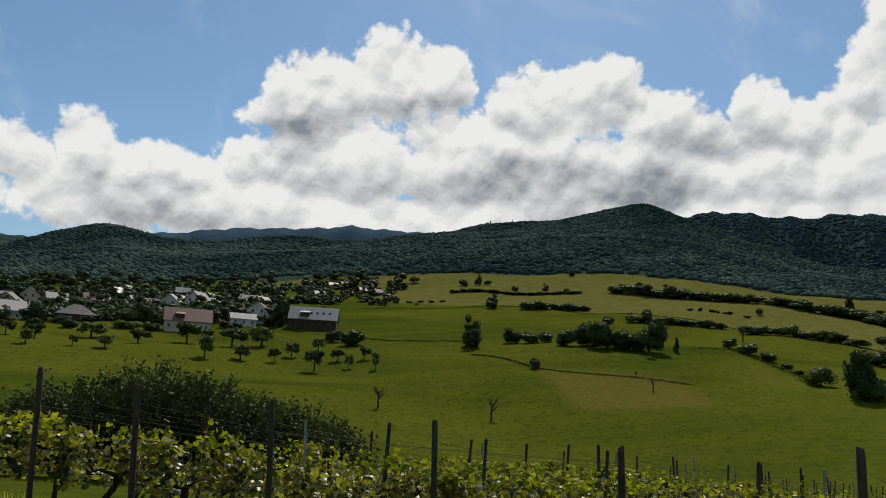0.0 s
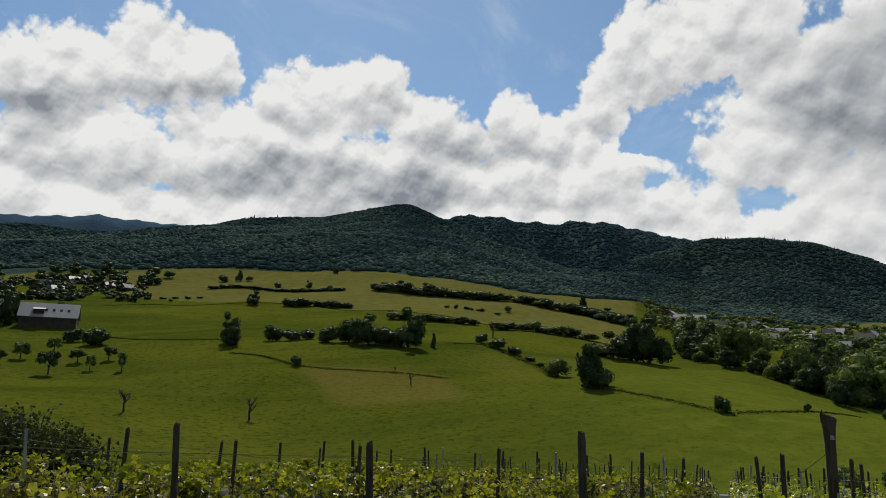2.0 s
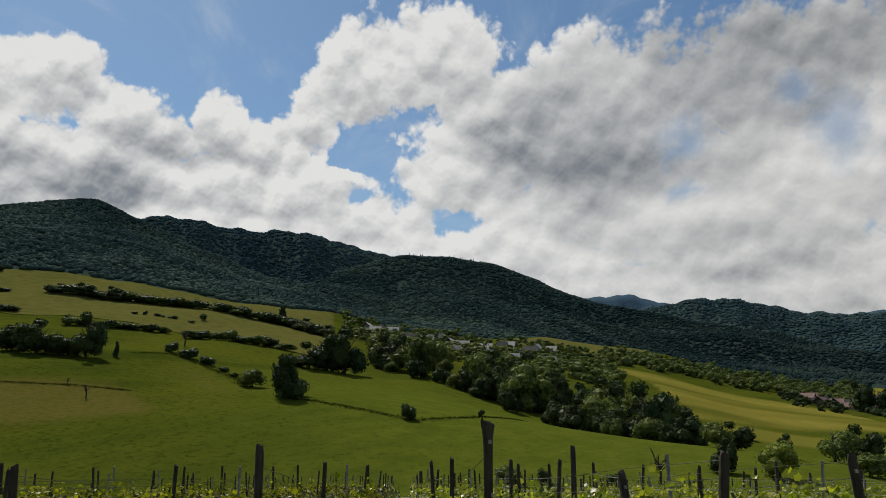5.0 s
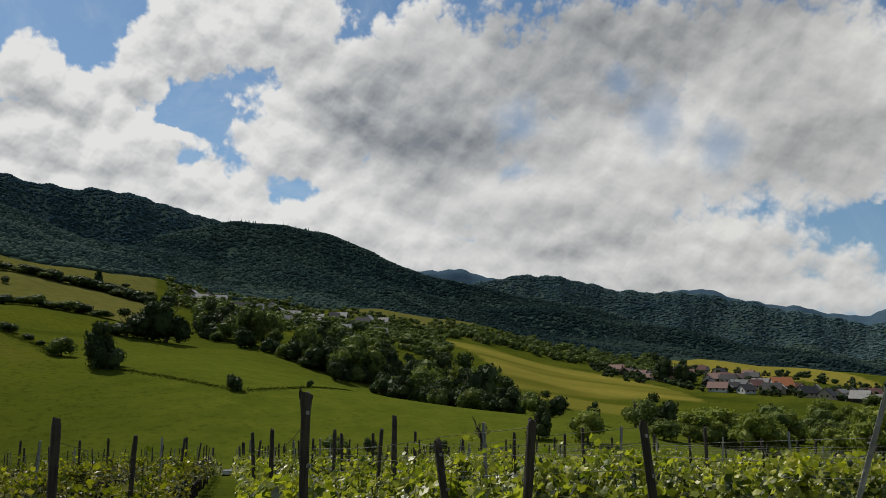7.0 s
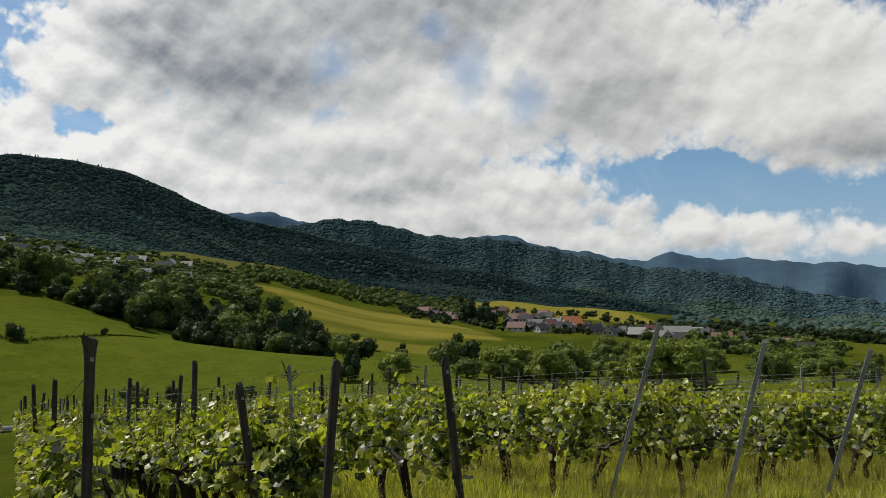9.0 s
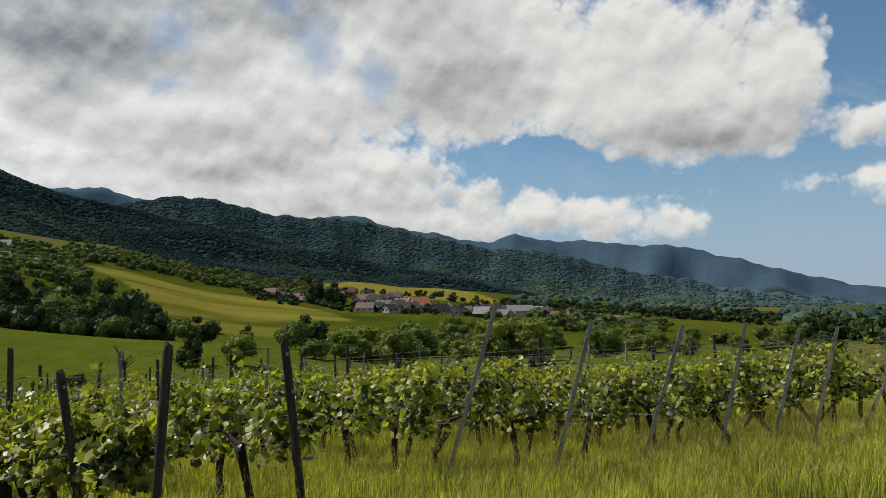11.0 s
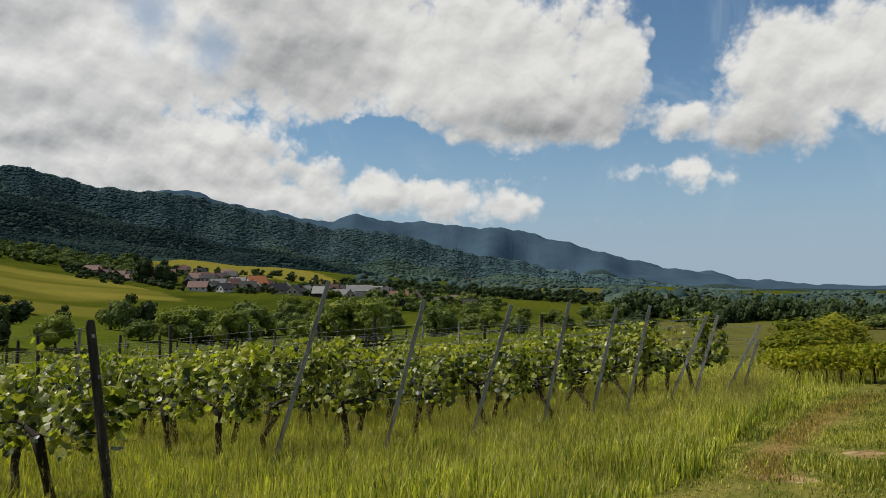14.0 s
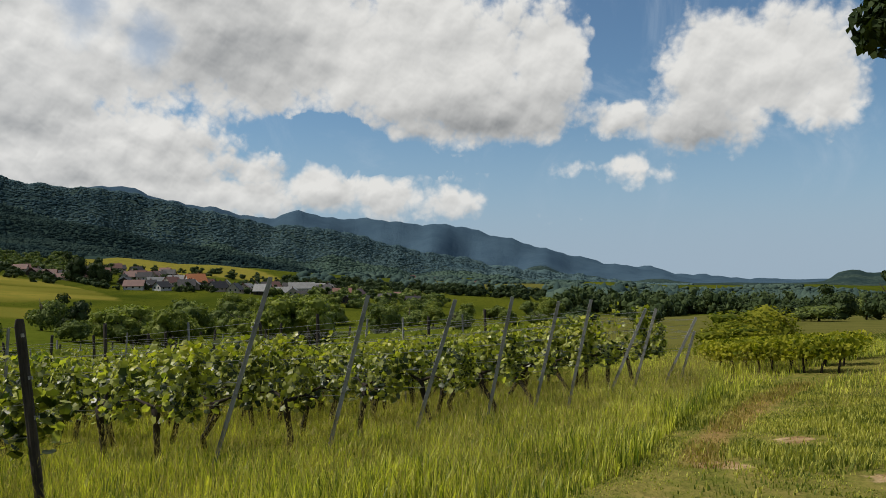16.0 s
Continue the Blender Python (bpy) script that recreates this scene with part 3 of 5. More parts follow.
def covers(b, r):
    edge = glide(*FOREST_EDGE, b)
    zero = np.zeros_like(r)
    out = {}
    out["pale"] = np.maximum.reduce([
        soft_box(b, r, -6, 33, 452 - 4.0 * (b - 5), edge, 1.6), soft_box(b, r, -14, -9, 590, edge * 1.04),
        soft_box(b, r, 104, 140, 48, 420, 2, 0.2) * 0.75, soft_box(b, r, 45 + (r - 700) * 0.006, 58.5 - (1080 - r) * 0.012, 700, 1080), soft_box(b, r, 8, 18, 176, 214) * 0.2,
        soft_box(b, r, 87, 93.5, 520, 640), soft_box(b, r, 94, 103, 740, 1100), soft_box(b, r, 33, 38, 480, 560)])
    out["brown"] = np.maximum.reduce([soft_box(b, r, 6.4 + (215 - r) * 0.08, 21.5 - (r - 180) * 0.08, 174 + (b - 8) * 0.5, 221 - (b - 8) * 0.8, 1.8, 0.06),
                                      soft_box(b, r, 19 + (260 - r) * 0.05, 27.5 - (r - 200) * 0.05, 196, 262, 3.0, 0.2) * 0.7]) * 0.9
    out["straw"] = np.maximum.reduce([soft_box(b, r, 53 + (560 - r) * 0.022, 73.5 - (r - 330) * 0.03, 318 + (b - 54) * 3, 580 - (b - 54) * 5) * (0.68 + 0.2 * np.sin(r * 0.06 + b * 0.25) + 0.12 * np.sin(r * 0.17)), soft_box(b, r, 69.5, 83 - (r - 700) * 0.016, 690 - (b - 70) * 4, 1000),
                                      soft_box(b, r, 60, 67, 300, 335) * 0.6])
    wooded = np.clip((r / edge - 1) / 0.02 + 0.5, 0, 1)
    clearing = np.maximum.reduce([soft_box(b, r, 74 + (r - 2100) * 0.008, 80, 2060, 2230, 1.5, 0.05), soft_box(b, r, 82, 88.5 - (r - 1950) * 0.01, 1930, 2080, 1.5, 0.05),
                                  soft_box(b, r, 64, 68, 2200, 2330, 1.5, 0.05)])
    wooded = wooded * (1 - clearing * 0.45)
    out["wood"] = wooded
    # where the haze-tinted wood colours take over
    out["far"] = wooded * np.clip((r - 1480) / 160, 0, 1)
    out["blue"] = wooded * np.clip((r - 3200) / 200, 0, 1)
    # stretch of bearings whose sunnier look is put into the colour
    out["sunny"] = soft_box(b, r, 16, 110, 55, 300, 26, 0.5) * 0.9
    out["hay"] = np.clip((26 - r) / 6, 0, 1) * np.maximum(np.clip((b - 40) / 25, 0, 1), np.clip((-32 - b) / 15, 0, 1))
    out["dry"] = np.clip(1.0 - worn_strip(b, r), 0, 0.8) * np.clip((r - 7.8) / 1.0, 0, 1) * np.clip((16.5 - r) / 3, 0, 1)
    bare = [np.clip(1.3 - np.hypot((b - bb) / wb, (r - rr) / wr), 0, 1) for bb, rr, wb, wr in ((113, 6.55, 8.5, 0.6), (113.2, 8.2, 2.6, 0.35), (122.8, 7.6, 2.6, 0.4), (118, 9.6, 2.0, 0.4))]
    out["earth"] = np.maximum.reduce(bare) * 0.75
    return out


def build_ground():
    fan = np.concatenate([np.arange(-52, 134, 0.42), np.arange(134, 307, 4.0)])
    rings = np.concatenate([[0.6], np.exp(np.arange(math.log(1.5), math.log(4950), 0.0245))])
    n, m = len(fan), len(rings)
    B, R = np.meshgrid(fan, rings)
    x, y = R * np.sin(np.radians(B)), R * np.cos(np.radians(B))
    z = ground_z(x, y)
    co = np.stack([x, y, z], -1).reshape(-1, 3)
    i, j = np.meshgrid(np.arange(m - 1), np.arange(n), indexing="ij")
    a, jn = i * n + j, (j + 1) % n
    quads = np.stack([a, i * n + jn, (i + 1) * n + jn, a + n], -1).reshape(-1, 4)
    faces = [tuple(q) for q in quads.tolist()] + [tuple(range(n - 1, -1, -1))]
    me = bpy.data.meshes.new("ground")
    me.from_pydata(co.tolist(), [], faces)
    me.polygons.foreach_set("use_smooth", [True] * len(me.polygons))
    for name, v in covers(B, R).items():
        me.attributes.new(name, "FLOAT", "POINT").data.foreach_set("value", np.clip(v, 0, 1).ravel().astype(np.float32))
    me.materials.append(GROUND)
    me.update()
    ob = new("ground", me)
    return tagged(ob, "rolling meadows, fields and wooded hills reaching the horizon", "ground", kind="structure")


ground = build_ground()


# ---------------------------------------------------------------- meshes from arrays


def mesh_of(name, verts, faces, mats, slots=None, smooth=False):
    me = bpy.data.meshes.new(name)
    me.from_pydata(np.asarray(verts).tolist(), [], [tuple(f) for f in (faces.tolist() if isinstance(faces, np.ndarray) else faces)])
    for mt in mats:
        me.materials.append(mt)
    if slots is not None:
        me.polygons.foreach_set("material_index", np.asarray(slots, np.int32))
    if smooth:
        me.polygons.foreach_set("use_smooth", [True] * len(me.polygons))
    me.update()
    return me


def ball(level):
    bm = bmesh.new()
    bmesh.ops.create_icosphere(bm, subdivisions=level, radius=1.0)
    v = np.array([q.co[:] for q in bm.verts])
    f = np.array([[q.index for q in p.verts] for p in bm.faces])
    bm.free()
    return v, f


BALL1, BALL2 = ball(1), ball(2)


def join(pieces):
    """Several (verts, faces) arrays as one; faces must have one length."""
    off, vs, fs = 0, [], []
    for v, f in pieces:
        vs.append(v)
        fs.append(f + off)
        off += len(v)
    return np.concatenate(vs), np.concatenate(fs)


def part(name, me, parent, label=""):
    ob = new(name, me)
    ob.parent = parent
    return tagged(ob, label)


def thing(name, label, category, group="", kind=""):
    return tagged(new(name), label, category, group, kind)


def tube(points, radii, sides=6):
    """A tapering limb along points, closed at its ends; quads and end caps given as triangles."""
    pts = [Vector(p) for p in points]
    vs, fs = [], []
    for k, p in enumerate(pts):
        d = (pts[min(k + 1, len(pts) - 1)] - pts[max(k - 1, 0)]).normalized()
        u = d.orthogonal().normalized()
        w = d.cross(u)
        for s in range(sides):
            a = 2 * math.pi * s / sides
            vs.append(p + (u * math.cos(a) + w * math.sin(a)) * radii[k])
    for k in range(len(pts) - 1):
        for s in range(sides):
            a, b2 = k * sides + s, k * sides + (s + 1) % sides
            fs += [(a, b2, b2 + sides), (a, b2 + sides, a + sides)]
    top = len(vs)
    vs.append(pts[-1])
    fs += [(top - sides + s, top - sides + (s + 1) % sides, top) for s in range(sides)]
    return np.array([v[:] for v in vs]), np.array(fs)


def leaf_cards(rng, centres, normals, size):
    """Small bent leaf sprays: two triangles each."""
    n = len(centres)
    tilt = normals + rng.normal(0, 0.55, (n, 3))
    tilt /= np.linalg.norm(tilt, axis=1)[:, None]
    u = np.cross(tilt, rng.normal(0, 1, (n, 3)))
    u /= np.linalg.norm(u, axis=1)[:, None]
    w = np.cross(tilt, u)
    s = size * rng.uniform(0.55, 1.3, (n, 1))
    a = centres + u * s
    b2 = centres + w * s * rng.uniform(0.4, 0.8, (n, 1)) + tilt * s * 0.25
    c = centres - u * s * rng.uniform(0.6, 1.0, (n, 1))
    d = centres - w * s * rng.uniform(0.4, 0.8, (n, 1))
    v = np.stack([a, b2, c, d], 1).reshape(-1, 3)
    k = np.arange(n)[:, None] * 4
    return v, np.concatenate([k + [0, 1, 2], k + [0, 2, 3]])


def crown(seed, lobes, cards, size, shape):
    """A crown of uneven lobes in a unit box (height 1 from the ground), dressed with leaf sprays."""
    rng = np.random.default_rng(seed)
    pieces, cc, nn = [], [], []
    for _ in range(lobes):
        if shape == "round":
            h = rng.uniform(0.15, 0.8)
            spread = 0.36 * math.sqrt(max(0.05, 1 - ((h - 0.46) / 0.44) ** 2))
            rad = rng.uniform(0.15, 0.24)
        elif shape == "bush":
            h = rng.uniform(0.2, 0.62)
            spread = 0.36 * math.sqrt(max(0.05, 1 - (h / 0.75) ** 2))
            rad = rng.uniform(0.18, 0.28)
        elif shape == "cone":
            h = rng.uniform(0.12, 0.86)
            spread = 0.34 * (1 - h) ** 0.8
            rad = 0.09 + 0.17 * (1 - h)
        else:
            h = rng.uniform(0.42, 0.82)
            spread = 0.40 * math.sqrt(max(0.05, 1 - ((h - 0.58) / 0.36) ** 2))
            rad = rng.uniform(0.12, 0.2)
        a = rng.uniform(0, 2 * math.pi)
        q = spread * math.sqrt(rng.uniform(0.2, 1))
        c = np.array([q * math.cos(a), q * math.sin(a), h])
        v, f = BALL2 if 7 < lobes < 9 else BALL1
        bumpy = 1 + rng.normal(0, 0.13, len(v))
        sc = np.array([rad, rad, rad * rng.uniform(0.75, 1.05)])
        pieces.append((c + v * bumpy[:, None] * sc * 0.86, f))
        k = cards // lobes
        d = rng.normal(0, 1, (k, 3))
        d /= np.linalg.norm(d, axis=1)[:, None]
        cc.append(c + d * sc * rng.uniform(0.8, 1.12, (k, 1)))
        nn.append(d)
    pieces.append(leaf_cards(rng, np.concatenate(cc), np.concatenate(nn), size))
    return join(pieces)


def trunk(seed, top, width, limbs):
    rng = np.random.default_rng(seed)
    pieces = [tube([(0, 0, -0.03), (0.01, 0, top * 0.4), (0.0, 0.015, top), (0.01, 0.0, top + 0.28)], [width * 1.25, width, width * 0.8, width * 0.3], 7)]
    for _ in range(limbs):
        a, h = rng.uniform(0, 6.3), rng.uniform(top * 0.8, top + 0.15)
        e = rng.uniform(0.16, 0.34)
        pieces.append(tube([(0, 0, h), (e * 0.5 * math.cos(a), e * 0.5 * math.sin(a), h + 0.1), (e * math.cos(a), e * math.sin(a), h + 0.26)],
                           [width * 0.5, width * 0.35, width * 0.12], 5))
    return join(pieces)


TREE_KINDS = {}


def tree_kind(key, name, label, category, crown_args, trunk_args, leaf):
    root = thing(name, label, category)
    v, f = trunk(*trunk_args)
    part("trunk", mesh_of("trunk", v, f, [BARK], smooth=True), root)
    v, f = crown(*crown_args)
    part("crown", mesh_of("crown", v, f, [leaf]), root)
    TREE_KINDS[key] = [root, 0]


def plant(key, bearing, r, h, w, group="", label="", seed=0):
    """Sets a tree of that kind, h high and w wide, on the ground."""
    root, used = TREE_KINDS[key]
    x, y, z = at(bearing, r)
    turned = Euler((0, 0, (bearing * 7.3 + r * 1.7 + seed) % 6.28))
    if used:
        s = root.scale
        root = copy_thing(root, Matrix.LocRotScale((x, y, z - 0.05), turned, (w / s.x, w / s.y, h / s.z)))
    else:
        root.matrix_basis = Matrix.LocRotScale((x, y, z - 0.05), turned, (w, w, h))
    TREE_KINDS[key][1] += 1
    return tagged(root, label, group=group)


tree_kind("oak", "tree", "broad dark green broadleaf tree standing in the meadow", "tree", (11, 14, 2000, 0.036, "round"), (1, 0.3, 0.03, 6), LEAF_DARK)
tree_kind("lime", "tree", "rounded green broadleaf tree with a dense crown", "tree", (12, 13, 1900, 0.036, "round"), (2, 0.3, 0.03, 6), LEAF_TREE)
tree_kind("ash", "tree", "tall green broadleaf tree with a loose crown", "tree", (13, 13, 1700, 0.04, "round"), (3, 0.3, 0.028, 7), LEAF_TREE)
tree_kind("fruit", "fruit_tree", "small round-crowned fruit tree in mown grass", "fruit tree", (14, 13, 1000, 0.05, "umbrella"), (4, 0.34, 0.035, 6), LEAF_DARK)
tree_kind("apple", "fruit_tree", "small spreading fruit tree with a short trunk", "fruit tree", (15, 12, 1000, 0.05, "umbrella"), (5, 0.34, 0.04, 6), LEAF_TREE)
tree_kind("bush", "bush", "dense dark green bush in the meadow", "bush", (16, 11, 1300, 0.045, "bush"), (6, 0.1, 0.03, 5), LEAF_DARK)
tree_kind("shrub", "bush", "loose green bush in a hedge", "bush", (17, 11, 1200, 0.05, "bush"), (7, 0.1, 0.03, 5), LEAF_TREE)
tree_kind("willow", "tree", "light green broadleaf tree beside the vineyard", "tree", (18, 13, 1700, 0.04, "round"), (8, 0.26, 0.03, 6), LEAF_LIGHT)
tree_kind("fir", "conifer", "dark conical conifer among the hedges", "conifer", (19, 14, 1200, 0.05, "cone"), (9, 0.2, 0.03, 0), LEAF_DARK)


# ---------------------------------------------------------------- woods on the hills


def forest(name, label, seed, b0, b1, r0, r1, spacing, size, tall, shape, leaf, conifers=0.2, keep=None):
    """Many crowns over a stretch of hill, one mesh."""
    rng = np.random.default_rng(seed)
    area = radians(b1 - b0) * (r1**2 - r0**2) / 2
    n = int(area / spacing**2)
    b = rng.uniform(b0, b1, n)
    r = np.sqrt(rng.uniform(r0**2, r1**2, n))
    ok = r > glide(*FOREST_EDGE, b) * 1.005
    c = covers(b, r)
    ok &= (c["pale"] < 0.3) & (c["straw"] < 0.3)
    if keep is not None:
        ok = keep(b, r) & (c["pale"] < 0.3)
    b, r = b[ok], r[ok]
    n = len(b)
    x, y = r * np.sin(np.radians(b)), r * np.cos(np.radians(b))
    z = ground_z(x, y)
    v, f = shape
    k = len(v)
    s = size * rng.uniform(0.65, 1.3, n)
    h = tall * rng.uniform(0.75, 1.2, n)
    fir = rng.random(n) < conifers
    radial = 1 + rng.normal(0, 0.14 if tall > 5 else 0.07, (n, k))
    up = (v[:, 2] + 1) / 2
    taper = np.where(fir[:, None], 1.15 - up[None, :] * 1.0, 1.0)
    wide = np.where(fir, 0.55, 1.0) * s / 2
    spin = rng.uniform(0, 6.28, n)
    ca, sa = np.cos(spin)[:, None], np.sin(spin)[:, None]
    vx, vy = v[None, :, 0] * radial * taper, v[None, :, 1] * radial * taper
    px = x[:, None] + (vx * ca - vy * sa) * wide[:, None]
    py = y[:, None] + (vx * sa + vy * ca) * wide[:, None]
    pz = z[:, None] + (up[None, :] * 1.0 * radial - 0.3) * (h * np.where(fir, 1.3, 1.0))[:, None]
    verts = np.stack([px, py, pz], -1).reshape(-1, 3)
    faces = (f[None] + (np.arange(n) * k)[:, None, None]).reshape(-1, 3)
    ob = new(name, mesh_of(name, verts, faces, [leaf], smooth=True))
    return tagged(ob, label, "forest", kind="stuff")




def grove(name, label, seed, count, b0, b1, r_lo, r_hi, h, w, leaf):
    """Far trees too close together to tell apart: lobed crowns with sprays, one mesh."""
    rng = np.random.default_rng(seed)
    kinds = [crown(900 + k, 7, 210, 0.07, ("round", "bush", "round")[k % 3]) for k in range(4)]
    pieces = []
    for k in range(count):
        b = rng.uniform(b0, b1)
        r = rng.uniform(r_lo(b), r_hi(b))
        x, y, z = at(b, r)
        q, a = rng.uniform(0.65, 1.25), rng.uniform(0, 6.28)
        v, f = kinds[k % 4]
        ww = w * q * rng.uniform(0.9, 1.25)
        ca, sa = math.cos(a) * ww, math.sin(a) * ww
        pieces.append((np.stack([v[:, 0] * ca - v[:, 1] * sa + x, v[:, 0] * sa + v[:, 1] * ca + y, (v[:, 2] - 0.12) * h * q + z], -1), f))
    return tagged(new(name, mesh_of(name, *join(pieces), [leaf])), label, "trees", kind="stuff")


forest("forest", "dense mixed forest covering the near hill", 1, -48, 32, 600, 1000, 4.7, 6.8, 3.9, BALL1, LEAF_FOREST, 0.06)
forest("forest", "dense mixed forest up to the hill's crest", 2, -48, 32, 1000, 1440, 5.8, 8.2, 4.4, BALL1, LEAF_FOREST, 0.12)
stand = lambda b, r: 51 + 3.0 * np.sin(r * 0.013) + 1.5 * np.sin(r * 0.041 + b)
in_wood = lambda b, r: (r > glide(*FOREST_EDGE, b) * 1.005) & (covers(b, r)["straw"] < 0.3)
# beyond the stand's border, darker crowns stand in for shade on the flank
for leaf, near_side, words in ((LEAF_FOREST, True, "mixed forest"), (LEAF_SHADED_FIR, False, "fir forest in a shaded tint")):
    chosen = (lambda b, r: in_wood(b, r) & (b < stand(b, r))) if near_side else (lambda b, r: in_wood(b, r) & (b >= stand(b, r)))
    span = (32, 56) if near_side else (46, 90)
    forest("forest", words + " on the hillside above the villages", 3, *span, 640, 1250, 4.9, 6.8, 3.7, BALL1, leaf, 0.06 if near_side else 0.35, chosen)
    forest("forest", words + " up to the wooded crest", 4, *span, 1250, 1710, 6.4, 9.2, 4.3, BALL1, leaf, 0.16 if near_side else 0.4, chosen)
# these further woods wear the haze-tinted crown colours
forest("forest", "tree tops along a further wooded crest", 5, 13, 49, 2190, 2262, 8.0, 11, 5.5, BALL1, LEAF_HAZED_FAR, 0.25)
forest("forest", "tree tops along the crest of the furthest green hill", 6, 50, 112, 2640, 2712, 9.0, 12, 5.5, BALL1, LEAF_HAZED_FAR, 0.2)
forest("forest", "hazy green forest over the far slope", 12, 50, 113, 2200, 2650, 9.0, 11.5, 4.4, BALL1, LEAF_HAZED_FAR, 0.1)
forest("forest", "green forest at the foot of the far slope", 14, 60, 113, 1750, 2200, 8.5, 11, 4.4, BALL1, LEAF_HAZED_SLOPE, 0.1)
forest("forest", "hazy green forest in the fold between two hills", 13, 14, 49, 1700, 2200, 9.0, 11.5, 4.6, BALL1, LEAF_HAZED_FAR, 0.15)
forest("forest", "pointed firs standing out along the near hill's crest", 10, -48, 36, 1345, 1408, 15.0, 7.5, 9.5, BALL1, LEAF_FOREST, 0.8)
forest("forest", "pointed firs standing out along the wooded crest", 11, 30, 84, 1640, 1706, 17.0, 8.0, 9.5, BALL1, LEAF_FOREST, 0.8)
forest("forest", "dark flat woodland beyond the fields", 7, 103, 130, 470, 700, 9.0, 11, 12.5, BALL1, LEAF_FOREST, 0.06, lambda b, r: r > 470)
grove("grove", "edge of the dark woodland beyond the fields", 71, 330, 103, 130, lambda b: 405 + 25 * math.sin(b * 0.9), lambda b: 500, 13.5, 10.5, LEAF_DARK)
forest("forest", "belt of woodland along the valley floor", 8, 84, 106, 640, 735, 9.0, 10, 9, BALL1, LEAF_FOREST, 0.06, lambda b, r: np.sin(b * 1.7 + r * 0.02) > -0.35)
grove("grove", "belt of trees along the valley floor", 72, 220, 83, 106, lambda b: 545, lambda b: 650, 8.5, 9.0, LEAF_DARK)
forest("forest", "scattered woodland in the wide valley", 9, 86, 128, 900, 1550, 11, 13, 7, BALL1, LEAF_FOREST, 0.05, lambda b, r: np.sin(b * 0.8 + r * 0.006) + np.sin(r * 0.013 - b) > -0.5)


# ---------------------------------------------------------------- trees, bushes and hedges: bearing, distance, height, width
ORCHARD = ((-28.2, 240, 3.9, 4.3), (-25.4, 242, 2.9, 2.5), (-23.4, 244, 4.0, 5.4), (-21.3, 272, 4.5, 6.9), (-24.3, 292, 5.2, 8.7),
           (-27.7, 267, 4.8, 6.0), (-16.8, 243, 6.5, 5.8), (-18.1, 293, 7.4, 8.7), (-14.3, 246, 4.8, 6.2), (-15.0, 281, 6.3, 9.4),
           (-12.9, 281, 6.7, 9.4), (-11.9, 246, 4.4, 3.7), (-10.7, 258, 4.8, 5.0), (-9.0, 230, 6.2, 5.5), (-8.8, 269, 4.4, 4.4),
           (-7.3, 246, 3.7, 4.4), (-6.5, 234, 4.2, 2.8), (-5.4, 247, 4.1, 3.7), (-4.5, 229, 5.1, 2.9), (-29.4, 282, 4.6, 5.0))
for k, (b, r, h, w) in enumerate(ORCHARD):
    plant("fruit" if k % 2 else "apple", b, r, h * 1.1, w * 1.15, "orchard trees", seed=k)
for b, r, h, w in ((-6.3, 283, 7.2, 10.5), (-7.7, 297, 6.2, 8.0)):
    plant("bush", b, r, h, w, "farm bushes", "large dark green bush beside the farmhouse")

COPSE = ((2.6, 262, 8.6, 8.2), (2.5, 266, 11.6, 7.2), (5.5, 271, 6.9, 6.9), (6.8, 271, 5.2, 8.1), (8.0, 276, 4.9, 6.2), (9.6, 260, 7.0, 8.5),
         (11.1, 262, 8.6, 9.4), (12.5, 255, 11.8, 13.3), (14.0, 253, 7.9, 9.4), (15.5, 250, 14.5, 11.0))
for k, (b, r, h, w) in enumerate(COPSE):
    plant(("oak", "oak", "bush", "bush", "bush", "bush", "oak", "oak", "bush", "oak")[k], b, r, h, w, "trees of the copse", seed=k)
plant("fir", 17.4, 253, 5.6, 2.3, label="small dark upright tree beside the copse")
plant("bush", 7.3, 219, 3.7, 3.6, label="single round dark bush in the meadow")
for k, (b, r, h, w) in enumerate(((21.0, 277, 4.5, 5.3), (22.2, 268, 4.4, 6.8), (23.4, 260, 3.6, 5.8), (24.6, 250, 2.0, 4.0), (25.4, 240, 1.6, 3.0))):
    plant("bush", b, r, h, w, "bushes on the bank", "low dark bush on the grassy bank", seed=k)
plant("shrub", 26.7, 215, 6.4, 8.0, label="loose open bush beside a conical tree")
plant("fir", 29.0, 190, 12.4, 10.5, label="dense dark conical tree in the meadow")
plant("bush", 29.7, 194, 6.5, 6.4, label="dark bush at the conical tree's foot")
plant("oak", 33.2, 292, 20.0, 18.5, label="very large dark broadleaf tree on the meadow's brow")
plant("oak", 30.6, 290, 10.5, 15.0, label="broad low dark tree on the meadow's brow")
plant("oak", 31.9, 294, 12.5, 12.7, label="dark rounded tree on the meadow's brow")
plant("bush", 38.0, 165, 4.3, 3.8, label="single dark bush along the meadow's terrace")
plant("bush", 43.4, 180, 2.0, 1.9, label="tiny round bush along the meadow's terrace")

UPPER = ((3.9, 439, 8.7, 9.3), (-2.0, 604, 8.1, 9.9), (1.7, 582, 6.9, 8.7), (2.8, 582, 9.5, 6.1), (3.5, 579, 6.0, 6.9), (5.6, 537, 6.2, 5.4),
         (7.9, 539, 6.2, 5.4), (9.4, 526, 5.2, 5.2), (22.9, 446, 4.8, 4.4), (-3.2, 577, 5.2, 3.6), (-3.8, 577, 6.0, 3.8), (9.8, 613, 6.4, 5.5),
         (-3.3, 488, 4.4, 4.4), (-1.8, 472, 3.0, 3.2), (19.0, 436, 2.8, 3.0), (14.1, 394, 2.4, 2.9), (20.2, 432, 2.6, 3.2), (21.0, 432, 2.4, 2.8))
